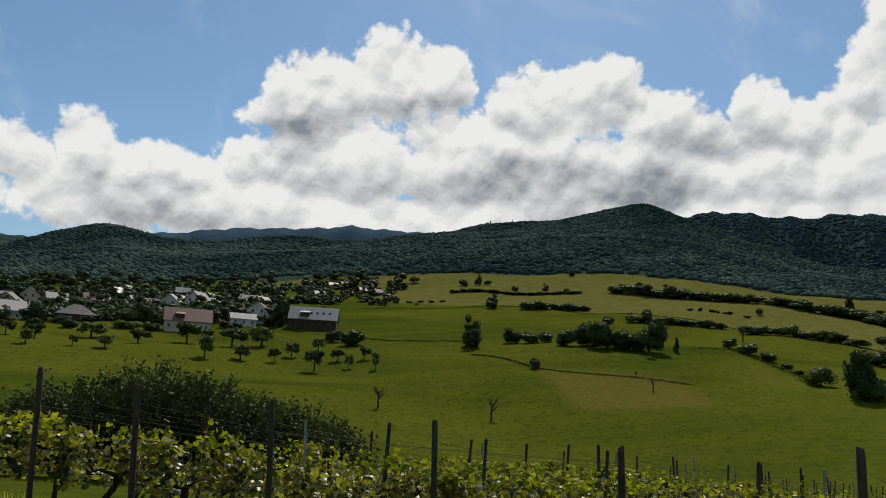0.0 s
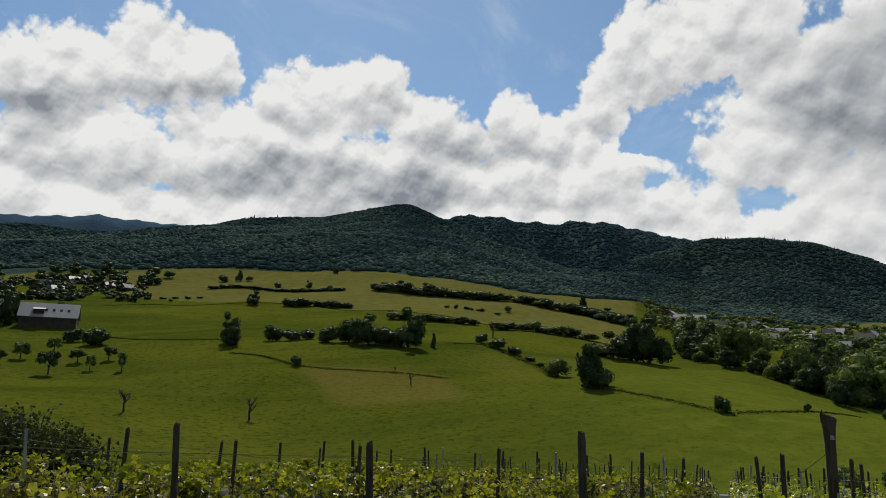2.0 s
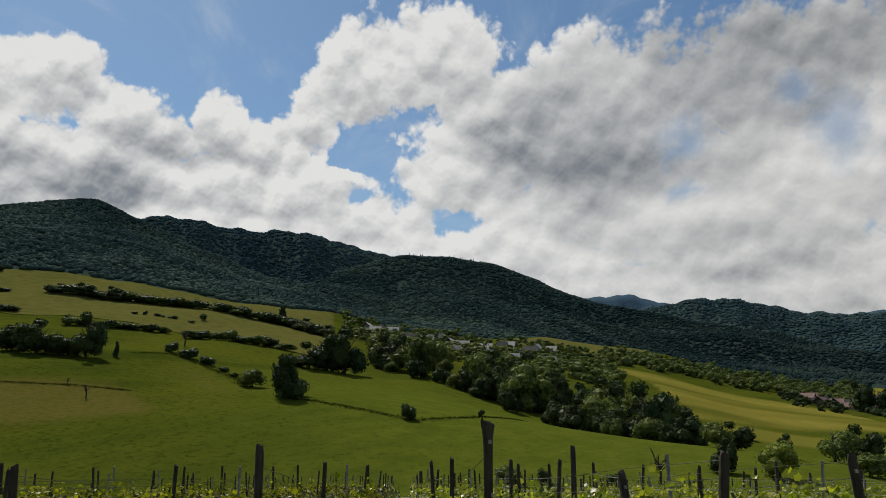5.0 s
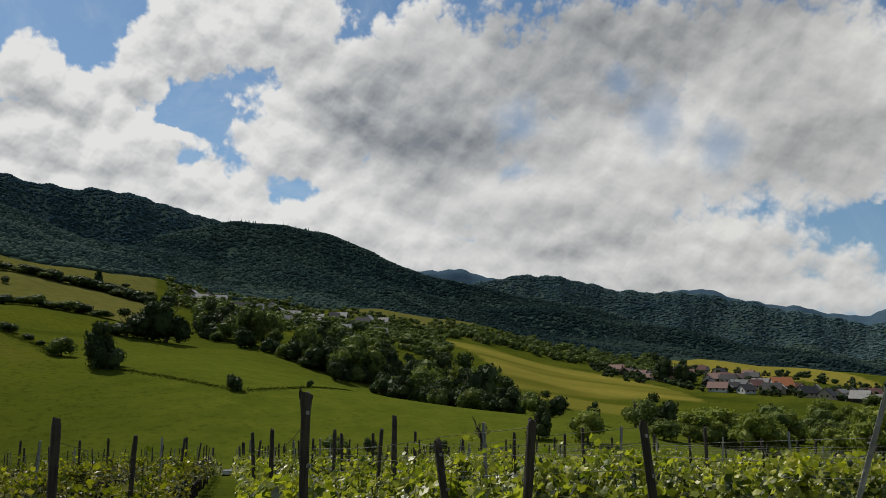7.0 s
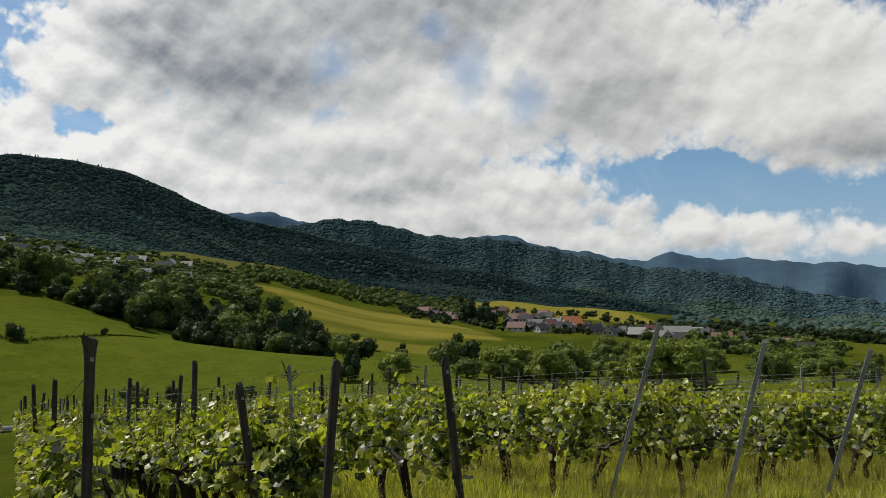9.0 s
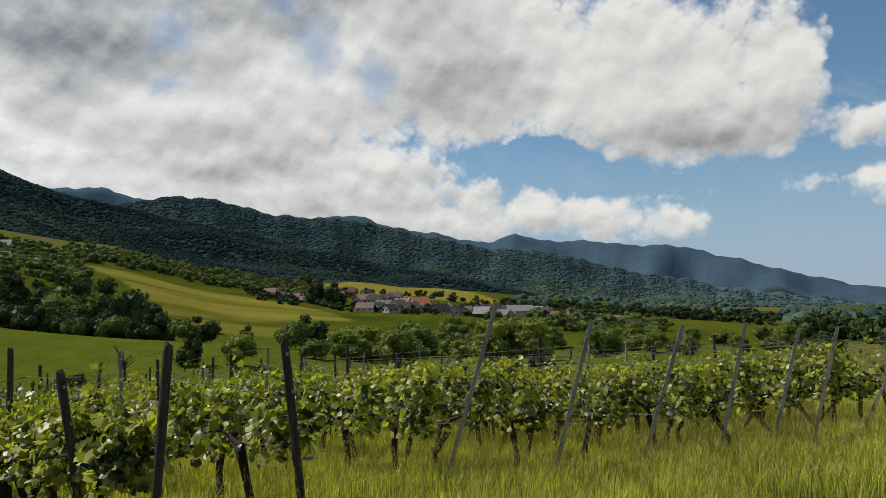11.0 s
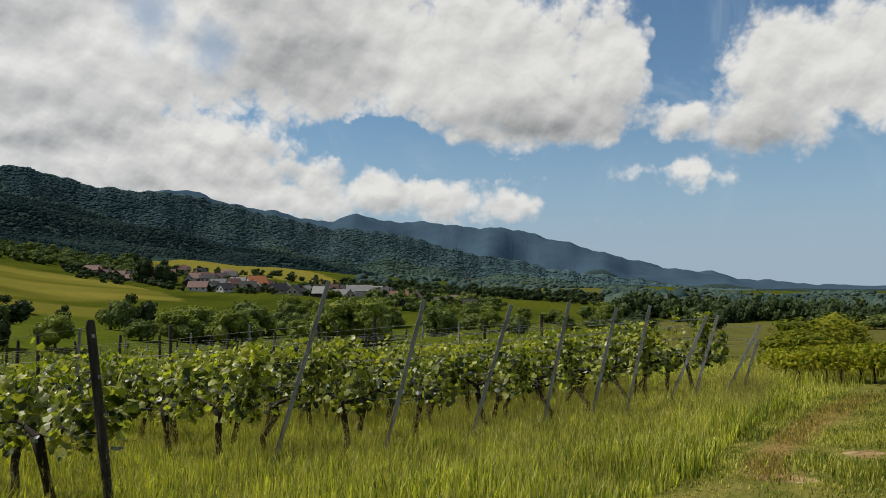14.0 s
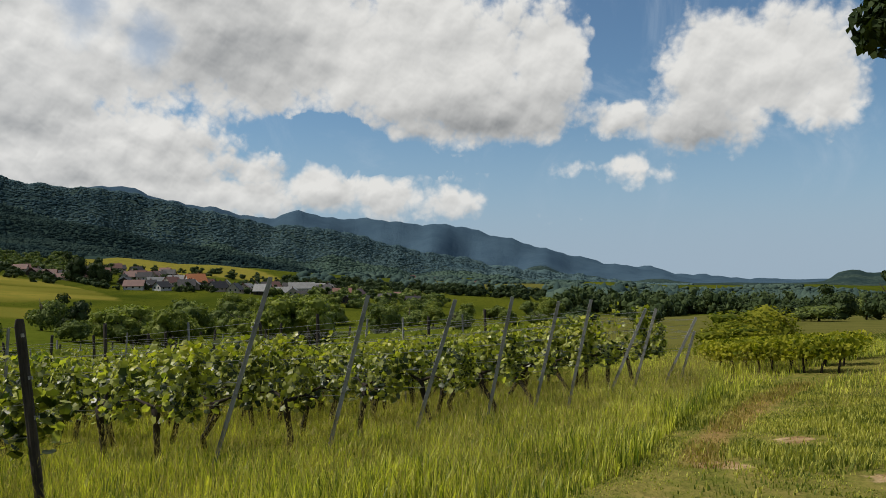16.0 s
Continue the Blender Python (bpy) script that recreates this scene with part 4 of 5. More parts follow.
for k, (b, r, h, w) in enumerate(UPPER):
    plant(("oak", "lime", "bush")[k % 3], b, r, h, w, "single trees on the upper meadow", "small rounded tree on the pale upper meadow", seed=k)
plant("fir", 28.5, 517, 13.1, 7.5, label="dark pointed conifer at the hedge's end")
rng_plants = np.random.default_rng(5)


def hedge(b0, r0, b1, r1, h, w, step, kinds, label):
    """Single bushes set out along a line."""
    count = max(2, int(math.dist(at(b0, r0)[:2], at(b1, r1)[:2]) / step))
    for k in range(count):
        s = (k + rng_plants.uniform(-0.3, 0.3)) / (count - 1)
        q = rng_plants.uniform(0.7, 1.3)
        plant(kinds[k % len(kinds)], b0 + (b1 - b0) * s, r0 + (r1 - r0) * s + rng_plants.uniform(-2, 2), h * q, w * rng_plants.uniform(1.5, 2.1), label, seed=k)


hedge(0.9, 535, 10.2, 520, 2.6, 4.8, 4.4, ("bush", "shrub"), "hedge on the upper meadow")
hedge(6.3, 433, 10.7, 437, 4.6, 5.0, 3.6, ("bush",), "short hedge on the upper meadow")
hedge(13.3, 511, 17.5, 507, 8.0, 7.5, 4.6, ("oak", "bush", "bush"), "long hedge across the slope")
hedge(17.5, 507, 28.3, 500, 7.0, 7.5, 5.0, ("bush", "lime", "bush"), "long hedge across the slope")
hedge(28.8, 500, 31.8, 470, 9.0, 9.0, 5.0, ("lime", "bush", "oak"), "trees at the end of the hedge")
hedge(14.5, 372, 20.2, 372, 3.8, 5.0, 3.8, ("shrub", "bush"), "middle hedge in the meadow")
hedge(22.2, 355, 28.6, 352, 5.0, 6.0, 4.2, ("shrub", "bush", "shrub"), "lower hedge in the meadow")
hedge(-3.2, 484, 0.2, 486, 1.8, 2.6, 5.0, ("bush",), "low bushes in the grass")
hedge(18.5, 436, 22.0, 430, 1.6, 2.2, 5.5, ("bush",), "low scrub in the pale meadow")


def wood(count, seed, b0, b1, r_lo, r_hi, h, w, kinds, group):
    rng = np.random.default_rng(seed)
    for k in range(count):
        b = rng.uniform(b0, b1)
        lo, hi = r_lo(b), r_hi(b)
        q = rng.uniform(0.7, 1.2)
        plant(kinds[k % len(kinds)], b, rng.uniform(lo, hi), h * q, w * q * rng.uniform(0.9, 1.2), group, seed=k)


# the wood in the side valley behind the meadow's brow
brow = lambda b: float(np.interp(b, (34, 41.5, 45.7, 49.9, 54, 58, 63), (340, 282, 250, 225, 200, 184, 172)))
wood(34, 21, 35.5, 58.5, lambda b: brow(b) + 2, lambda b: brow(b) + 22, 9.0, 8.5, ("oak", "lime", "oak", "bush", "bush"), "trees of the side valley")
wood(62, 22, 35.0, 59.0, lambda b: brow(b) + 22, lambda b: brow(b) + 85, 16.0, 13.0, ("oak", "oak", "ash", "oak", "lime"), "trees of the side valley")
grove("grove", "scattered trees between the two villages", 23, 190, 35, 53.5, lambda b: 395 + (54 - b) * 2, lambda b: 540 + (54 - b) * 3, 8.5, 9.5, LEAF_TREE)
grove("grove", "line of trees beyond the straw fields", 24, 250, 52, 69, lambda b: 600, lambda b: 745, 9.0, 9.5, LEAF_TREE)
# the wood below the vineyard
wood(26, 25, 70.5, 77.5, lambda b: 150, lambda b: 235, 7.0, 8.5, ("willow", "lime", "ash", "willow"), "trees below the vineyard")
wood(26, 27, 76, 86, lambda b: 165, lambda b: 330, 9.5, 9.5, ("lime", "willow", "ash", "willow"), "trees below the vineyard")
wood(40, 26, 78, 104, lambda b: 190, lambda b: 420, 7.5, 9.0, ("lime", "ash", "willow", "willow"), "trees in the valley")
NEAR_TREES = ((45.6, 125, 4.4, 4.9), (47.9, 126, 2.9, 2.4), (60.2, 136, 6.6, 4.8), (63.7, 134, 5.8, 6.6), (53.0, 126, 2.3, 3.2), (60.2, 178, 8.2, 8.2),
              (61.2, 184, 6.6, 8.0), (64.0, 165, 5.2, 4.4), (67.1, 178, 9.4, 9.6), (68.9, 186, 9.6, 9.0), (62.1, 300, 5.2, 5.0), (69.0, 150, 5.0, 7.0), (71.0, 158, 6.0, 8.0))
for k, (b, r, h, w) in enumerate(NEAR_TREES):
    plant(("lime", "bush", "oak", "willow", "bush", "lime", "oak", "oak", "lime", "oak", "lime", "shrub", "willow")[k], b, r, h, w, "trees at the vineyard's foot", seed=k)
# on the fields at the far end of the path
for k, (b, r, h, w) in enumerate(((122.2, 150, 7.0, 8.0), (123.8, 165, 6.5, 5.5), (125.3, 140, 9, 9), (119.5, 210, 5, 8), (104.8, 118, 4.4, 6.5), (109.5, 128, 4.2, 6.0), (121.0, 120, 3.0, 7.0))):
    plant(("oak", "lime", "oak", "bush", "bush", "bush", "shrub")[k], b, r, h, w, "trees on the far fields", "dark rounded tree in the olive field", seed=k)
for k in range(14):
    plant("bush" if k % 3 else "lime", 118 + k * 0.62, 250 + 12 * math.sin(k * 2.1), 4.5 + (k % 4), 7.0, "hedge on the far fields", "dark hedge bush across the olive field", seed=k)


def bare_tree(bearing, r, h, seed, label):
    """A leafless or dying tree: a trunk with forking twigs."""
    rng = np.random.default_rng(seed)
    root = thing("dead_tree", label, "tree")
    x, y, z = at(bearing, r)
    pieces, twigs = [tube([(0, 0, -0.05), (0.03, 0, 0.3), (0.0, 0.04, 0.6)], [0.05, 0.04, 0.03], 6)], []
    for _ in range(11):
        a, s = rng.uniform(0, 6.3), rng.uniform(0.12, 0.3)
        h0 = rng.uniform(0.3, 0.6)
        tip = (s * math.cos(a), s * math.sin(a), h0 + rng.uniform(0.15, 0.4))
        pieces.append(tube([(0, 0, h0), (tip[0] * 0.5, tip[1] * 0.5, h0 + 0.14), tip], [0.024, 0.016, 0.005], 4))
        for _ in range(3):
            twigs.append(tube([(tip[0] * 0.6, tip[1] * 0.6, (tip[2] + h0) / 2 + 0.05), (tip[0] + rng.normal(0, 0.07), tip[1] + rng.normal(0, 0.07), tip[2] + rng.uniform(-0.05, 0.14))], [0.01, 0.004], 3))
    part("trunk", mesh_of("trunk", *join(pieces), [BARK], smooth=True), root)
    part("twig_tangle", mesh_of("twig_tangle", *join(twigs), [BARK]), root)
    root.matrix_basis = Matrix.LocRotScale((x, y, z), Euler((0, 0, seed)), (h, h, h))
    return root


bare_tree(15.8, 198, 3.4, 1, "small bare dead tree in the dry patch")
bare_tree(14.6, 210, 2.0, 2, "tiny bare sapling on the bank")
bare_tree(4.3, 168, 5.0, 3, "grey leafless bush-like tree in the meadow")
bare_tree(-4.1, 168, 5.0, 4, "thin leaning tree with a bare trunk")
bare_tree(21.8, 300, 6.6, 5, "dark broken dead tree on the bank")
bare_tree(56.0, 126, 5.2, 6, "pale leafless tree at the vineyard's foot")


# ---------------------------------------------------------------- houses of the villages
WALLS = [worn("white_render", (0.42, 0.405, 0.38), (0.60, 0.585, 0.55), 1.5, 0.9, 0.1), worn("cream_render", (0.40, 0.33, 0.25), (0.56, 0.48, 0.37), 1.5, 0.9, 0.1),
         worn("dark_boarding", (0.03, 0.022, 0.016), (0.08, 0.055, 0.04), 3.0, 0.9, 0.3, (1, 1, 0.2))]
ROOFS = [worn("grey_roof", (0.19, 0.185, 0.17), (0.32, 0.305, 0.28), 3.0, 0.55, 0.2, spec=0.4), worn("red_brown_roof", (0.12, 0.055, 0.04), (0.21, 0.10, 0.07), 3.0, 0.55, 0.2, spec=0.4),
         worn("dark_roof", (0.03, 0.028, 0.027), (0.075, 0.065, 0.06), 3.0, 0.6, 0.3), worn("orange_roof", (0.38, 0.13, 0.05), (0.52, 0.20, 0.08), 3.0, 0.7, 0.3),
         worn("pale_roof", (0.20, 0.185, 0.17), (0.31, 0.29, 0.265), 3.0, 0.65, 0.2, spec=0.2)]
GLASS, t, b = material("window_glass", 0.12, 0.6)
b.inputs["Base Color"].default_value = (0.02, 0.025, 0.03, 1)


def box(cx, cy, z0, z1, w, d):
    x0, x1, y0, y1 = cx - w / 2, cx + w / 2, cy - d / 2, cy + d / 2
    v = np.array([(x, y, z) for z in (z0, z1) for x, y in ((x0, y0), (x1, y0), (x1, y1), (x0, y1))], float)
    f = np.array([(0, 2, 1), (0, 3, 2), (4, 5, 6), (4, 6, 7), (0, 1, 5), (0, 5, 4), (1, 2, 6), (1, 6, 5), (2, 3, 7), (2, 7, 6), (3, 0, 4), (3, 4, 7)])
    return v, f


def slab(a, b2, c, d, thick):
    """A plate over four corners, thickened downwards."""
    top = np.array([a, b2, c, d], float)
    v = np.concatenate([top, top - (0, 0, thick)])
    f = np.array([(0, 1, 2), (0, 2, 3), (4, 6, 5), (4, 7, 6), (0, 4, 5), (0, 5, 1), (1, 5, 6), (1, 6, 2), (2, 6, 7), (2, 7, 3), (3, 7, 4), (3, 4, 0)])
    return v, f


def house(bearing, r, length, depth, wall, rise, turn, wall_mat, roof_mat, label, group, hip=0.0, dormer=False, skylights=0, name="house"):
    """A house with gabled or hipped roof; turn: degrees between its ridge and the line of sight's cross direction."""
    root = thing(name, label, "house", group)
    l, d = length / 2, depth / 2
    v, f = box(0, 0, -1.5, wall, length, depth)
    if hip < 0.5:
        gv = np.array([(-l, -d, wall), (-l, d, wall), (-l, 0, wall + rise), (l, -d, wall), (l, d, wall), (l, 0, wall + rise)], float)
        gf = np.array([(0, 2, 1), (3, 4, 5)])
        v, f = join([(v, f), (gv, gf)])
    part("wall", mesh_of("wall", v, f, [WALLS[wall_mat]]), root)
    o, q = 0.6, hip * d
    drop = o * rise / d
    e = wall - drop + 0.18
    top = wall + rise + 0.18
    pieces = [slab((-l - o, -d - o, e), (l + o, -d - o, e), (l + o - q, 0, top), (-l - o + q, 0, top), 0.22),
              slab((l + o, d + o, e), (-l - o, d + o, e), (-l - o + q, 0, top), (l + o - q, 0, top), 0.22)]
    if hip >= 0.5:
        pieces += [slab((l + o, -d - o, e), (l + o, d + o, e), (l + o - q, 0.02, top), (l + o - q, -0.02, top), 0.22),
                   slab((-l - o, d + o, e), (-l - o, -d - o, e), (-l - o + q, -0.02, top), (-l - o + q, 0.02, top), 0.22)]
    roof = part("roof", mesh_of("roof", *join(pieces), [ROOFS[roof_mat]]), root)
    v, f = box(l * 0.4, d * 0.25, wall + rise * 0.6, wall + rise + 0.9, 0.7, 0.6)
    part("chimney", mesh_of("chimney", v, f, [ROOFS[1]]), roof)
    n = max(2, int(length / 3.2))
    pane = mesh_of("window", *join([box(0, 0, 0, 1.25, 1.0, 0.1)]), [GLASS])
    storeys = max(1, int(wall / 2.7))
    for s in range(storeys):
        for k in range(n):
            w = part("window", pane, root)
            w.location = (-l + length * (k + 0.5) / n, -d - 0.03, 0.9 + 2.7 * s)
    for k in range(2 if hip < 0.5 else 0):
        for sx in (-1, 1):
            w = part("window", pane, root)
            w.location, w.rotation_euler = (sx * (l + 0.03), (k - 0.5) * depth * 0.4, wall - 1.2), (0, 0, radians(90))
    if dormer:
        v, f = box(-l * 0.35, -d * 0.55, wall + rise * 0.05, wall + rise * 0.5, length * 0.18, d * 0.7)
        dm = part("dormer", mesh_of("dormer", v, f, [WALLS[2]]), root)
        v, f = slab((-l * 0.35 - length * 0.11, -d * 0.98, wall + rise * 0.5), (-l * 0.35 + length * 0.11, -d * 0.98, wall + rise * 0.5),
                    (-l * 0.35 + length * 0.11, -d * 0.1, wall + rise * 0.72), (-l * 0.35 - length * 0.11, -d * 0.1, wall + rise * 0.72), 0.15)
        part("roof", mesh_of("roof", v, f, [ROOFS[roof_mat]]), dm)
    for k in range(skylights):
        sx = -l * 0.1 + k * length * 0.13
        s0, s1 = 0.42, 0.58
        y0, y1 = -(d + o) * (1 - s0), -(d + o) * (1 - s1)
        z0, z1 = e + (top - e) * s0 + 0.06, e + (top - e) * s1 + 0.06
        v, f = slab((sx - 0.5, y0, z0), (sx + 0.5, y0, z0), (sx + 0.5, y1, z1), (sx - 0.5, y1, z1), 0.1)
        part("skylight", mesh_of("skylight", v, f, [GLASS]), roof)
    x, y, z = at(bearing, r)
    root.matrix_basis = pose(x, y, z, 0, 0, -bearing + turn)
    return root


house(-9.3, 350, 21, 11, 3.4, 5.4, -6, 2, 0, "long dark timber farmhouse with a grey skylit roof", "village houses", dormer=True, skylights=4, name="farmhouse")
house(-18.2, 332, 18, 10, 4.0, 5.0, 3, 1, 1, "cream house with a red-brown roof and dormer", "village houses", dormer=True)
house(-25.4, 352, 15, 13, 2.8, 4.0, 0, 2, 2, "low dark house with a hipped roof", "village houses", hip=1.0)
house(-13.3, 366, 9, 10, 6.0, 3.6, 80, 0, 4, "white house with its gable facing the meadow", "village houses")
house(-14.4, 352, 11, 8, 3.0, 2.4, 8, 0, 4, "low white house with a pale roof", "village houses")
house(-29.3, 366, 13, 10, 4.0, 4.0, 12, 0, 0, "white house with a grey roof among trees", "village houses")
house(-19.4, 420, 11, 10, 5.0, 4.0, 75, 0, 4, "white house with a pale gabled roof", "village houses")
house(-17.6, 440, 12, 9, 5.5, 4.2, 60, 0, 4, "tall white house with a bright roof", "village houses")
rng_house = np.random.default_rng(9)


def village(count, b0, b1, r0, r1, group, roofs, labels, size=1.0):
    for k in range(count):
        b = b0 + (b1 - b0) * (k + rng_house.uniform(0.1, 0.9)) / count
        r = rng_house.uniform(r0, r1)
        rf = roofs[k % len(roofs)]
        # some walls get dark boarding, its colour standing in for shaded fronts
        house(b, r, size * rng_house.uniform(9, 14), size * rng_house.uniform(8, 10), size * rng_house.uniform(2.4, 3.8), size * rng_house.uniform(3, 4.6), rng_house.choice((0, 12, -15, 70, 85, 40)),
              int(rng_house.choice((0, 1, 1, 2))), rf, labels[rf], group)


ROOF_WORDS = ("rendered village house with a grey roof", "rendered village house with a red-brown tiled roof", "rendered village house with a dark roof",
              "rendered village house with a bright orange roof", "rendered village house with a pale sunlit roof")
village(20, -24.5, -13.0, 430, 540, "village houses", (4, 1, 0, 4, 2), ROOF_WORDS, 0.85)
village(7, -10.0, -4.5, 500, 600, "hamlet houses", (2, 0, 1), ROOF_WORDS, 0.62)
village(6, -31, -24, 400, 500, "village houses", (0, 2, 1), ROOF_WORDS)
village(26, 34.5, 49, 500, 660, "valley village houses", (0, 4, 2, 0), ROOF_WORDS, 0.85)
village(34, 65.5, 76.5, 560, 690, "second village houses", (1, 1, 2, 1, 2), ROOF_WORDS, 0.8)
village(32, 72.0, 87.5, 455, 560, "second village houses", (2, 1, 0, 2, 0), ROOF_WORDS, 0.85)
house(76.8, 530, 12, 10, 4.2, 5.0, 20, 0, 3, "white house with a bright orange roof", "second village houses")
house(84.3, 500, 16, 9, 4.5, 3.5, 5, 0, 0, "long white house with a grey roof", "second village houses")
village(5, 87, 93, 430, 500, "valley edge houses", (2, 1), ROOF_WORDS, 0.7)
village(9, 92, 99, 1100, 1300, "far hamlet houses", (1, 0), ROOF_WORDS, 0.8)
# garden trees among the houses
grove("grove", "dark garden trees among the village houses", 31, 290, -32, -11.5, lambda b: 375, lambda b: 600, 8.5, 9.0, LEAF_DARK)
grove("grove", "dark trees along the village's lower edge", 37, 150, -32, -12.3, lambda b: 352, lambda b: 425, 8.5, 9.0, LEAF_DARK)
grove("grove", "garden trees among the hamlet houses", 32, 95, -11.5, -3.5, lambda b: 470, lambda b: 600, 6.0, 7.5, LEAF_DARK)
plant("fir", -11.9, 352, 14.5, 7.5, label="tall dark conifer beside the farmhouse")
plant("fir", -11.3, 362, 12.5, 7.0, label="dark conifer behind the farmhouse")
plant("oak", -21.6, 345, 13.5, 14.5, label="broad dark tree between village houses")
plant("oak", -27.6, 350, 11.0, 11.0, label="rounded dark tree beside village houses")
plant("oak", -8.9, 372, 8.0, 9.0, label="dark tree behind the farmhouse roof")
grove("grove", "trees among the valley village houses", 33, 330, 33, 53, lambda b: 470, lambda b: 740, 7.0, 8.5, LEAF_TREE)
grove("grove", "trees among the second village houses", 34, 230, 64, 90, lambda b: 470, lambda b: 720, 6.0, 6.5, LEAF_DARK)
grove("grove", "trees round the houses at the valley's edge", 38, 60, 85, 95, lambda b: 395, lambda b: 520, 8.0, 8.5, LEAF_TREE)
plant("oak", 69.0, 560, 22, 19, label="group of tall dark trees beside the village")
plant("oak", 70.6, 556, 19, 17, label="tall dark tree beside the village")
wood(26, 35, -31, -12, lambda b: 318, lambda b: 345, 3.6, 5.5, ("bush", "shrub"), "garden hedges", )
grove("grove", "wood edge behind the village", 36, 90, -32, -2.5, lambda b: 580, lambda b: 660, 8.5, 9.5, LEAF_DARK)


# ---------------------------------------------------------------- low banks and tracks across the meadow
def verge(name, label, stops, wide, high, seed):
    """A low rough bank of long grass along a line of bearings and distances."""
    rng = np.random.default_rng(seed)
    pts = [np.array(at(*s)[:2]) for s in stops]
    line = []
    for a, c in zip(pts, pts[1:]):
        n = max(2, int(np.linalg.norm(c - a) / 0.3))
        line += [a + (c - a) * k / n for k in range(n)]
    line = np.array(line)
    n = len(line) * 10
    k = rng.integers(0, len(line), n)
    xy = line[k] + rng.normal(0, wide * 0.6, (n, 2)) + rng.normal(0, 0.4, (n, 2))
    z = ground_z(xy[:, 0], xy[:, 1]) + rng.uniform(0, high * 0.4, n)
    v, f = leaf_cards(rng, np.stack([xy[:, 0], xy[:, 1], z], -1), rng.normal(0, 1, (n, 3)) + (0, -0.5, 0.3), 0.17)
    return tagged(new(name, mesh_of(name, v, f, [LEAF_BANK])), label, "grass bank", kind="stuff")


verge("grass_bank", "dark rough grass along the meadow's terrace", ((30.5, 188), (34, 176), (38.5, 164), (42, 172), (44.5, 182), (46.5, 190)), 1.2, 0.5, 1)
verge("grass_bank", "dark rough grass along a sloping field border", ((2.6, 246), (5, 232), (7.3, 219), (10, 214), (13, 211), (16, 209), (18.5, 206)), 0.7, 0.4, 2)
verge("grass_bank", "long grass along an old field track", ((-7, 320), (-5, 300), (-3, 286), (-1, 278), (2, 274)), 0.8, 0.4, 5)
verge("grass_bank", "rough grass along the bank", ((18.5, 262), (21, 270), (23.5, 254), (25.5, 236), (26.5, 214)), 1.6, 0.7, 6)
verge("grass_bank", "rough grass edge of the upper meadow", ((-6, 455), (0, 452), (6, 445), (12, 420), (18, 400), (24, 372), (30, 345)), 1.2, 0.5, 7)


# ---------------------------------------------------------------- the vineyard
ROW_BEARING = 38.0
DOWN = (math.sin(radians(ROW_BEARING)), math.cos(radians(ROW_BEARING)))


def z_at(x, y):
    return float(ground_z(x, y))


def post_mesh(name, radius, height_, mat, square, seed):
    """A post with worn top: round wood with a ragged head, or a ribbed metal profile."""
    rng = np.random.default_rng(seed)
    bm = bmesh.new()
    sides = 4 if square else 9
    rings = []
    levels = (-0.3, 0.02, height_ * 0.35, height_ * 0.7, height_ - 0.05, height_)
    for k, z in enumerate(levels):
        ring = []
        for s in range(sides):
            a = 2 * math.pi * (s + 0.5) / sides
            q = radius * (1.0 if square else 1 + rng.normal(0, 0.07)) * (0.86 if k == len(levels) - 1 and not square else 1)
            ring.append(bm.verts.new((q * math.cos(a) * (1.25 if square else 1), q * math.sin(a), z + (0 if square or k < 5 else rng.normal(0, 0.012)))))
        rings.append(ring)
    for lo, hi in zip(rings, rings[1:]):
        for s in range(sides):
            bm.faces.new((lo[s], lo[(s + 1) % sides], hi[(s + 1) % sides], hi[s]))
    bm.faces.new(rings[-1])
    if square:
        for k in range(11):
            z = height_ * (0.2 + 0.07 * k)
            for sx in (-1, 1):
                g = bmesh.ops.create_cube(bm, size=1.0, matrix=Matrix.Translation((sx * radius * 0.95, 0, z)) @ Matrix.Diagonal((0.018, radius * 0.9, 0.03, 1)))
    me = bpy.data.meshes.new(name)
    bm.to_mesh(me)
    bm.free()
    me.materials.append(mat)
    return me


def vine_trunks(count):
    out = []
    for k in range(count):
        rng = np.random.default_rng(300 + k)
        lean, bow = rng.normal(0, 0.2, 2), rng.normal(0, 0.07, 2)
        pts = [(lean[0] * s + bow[0] * math.sin(s * 5), lean[1] * s + bow[1] * math.sin(s * 6), s * 0.85 - 0.05) for s in (0, 0.2, 0.4, 0.6, 0.8, 1.0)]
        a = tube(pts, [0.06, 0.046, 0.042, 0.038, 0.046, 0.055], 7)
        top = pts[-1]
        arms = [tube([top, (top[0] + 0.28 * sx, top[1] + 0.02, top[2] + 0.1), (top[0] + 0.5 * sx, top[1], top[2] + 0.07)], [0.032, 0.016, 0.008], 5) for sx in (-1, 1)]
        out.append(mesh_of("trunk", *join([a, *arms]), [VINE_BARK], smooth=True))
    return out


TRUNKS = vine_trunks(6)
LEAF_ANGLES = np.radians((0, 35, 60, 100, 130, 180, 230, 260, 300, 325))
LEAF_RADII = np.array((1.0, 0.8, 0.94, 0.74, 0.84, 0.32, 0.84, 0.74, 0.94, 0.8))


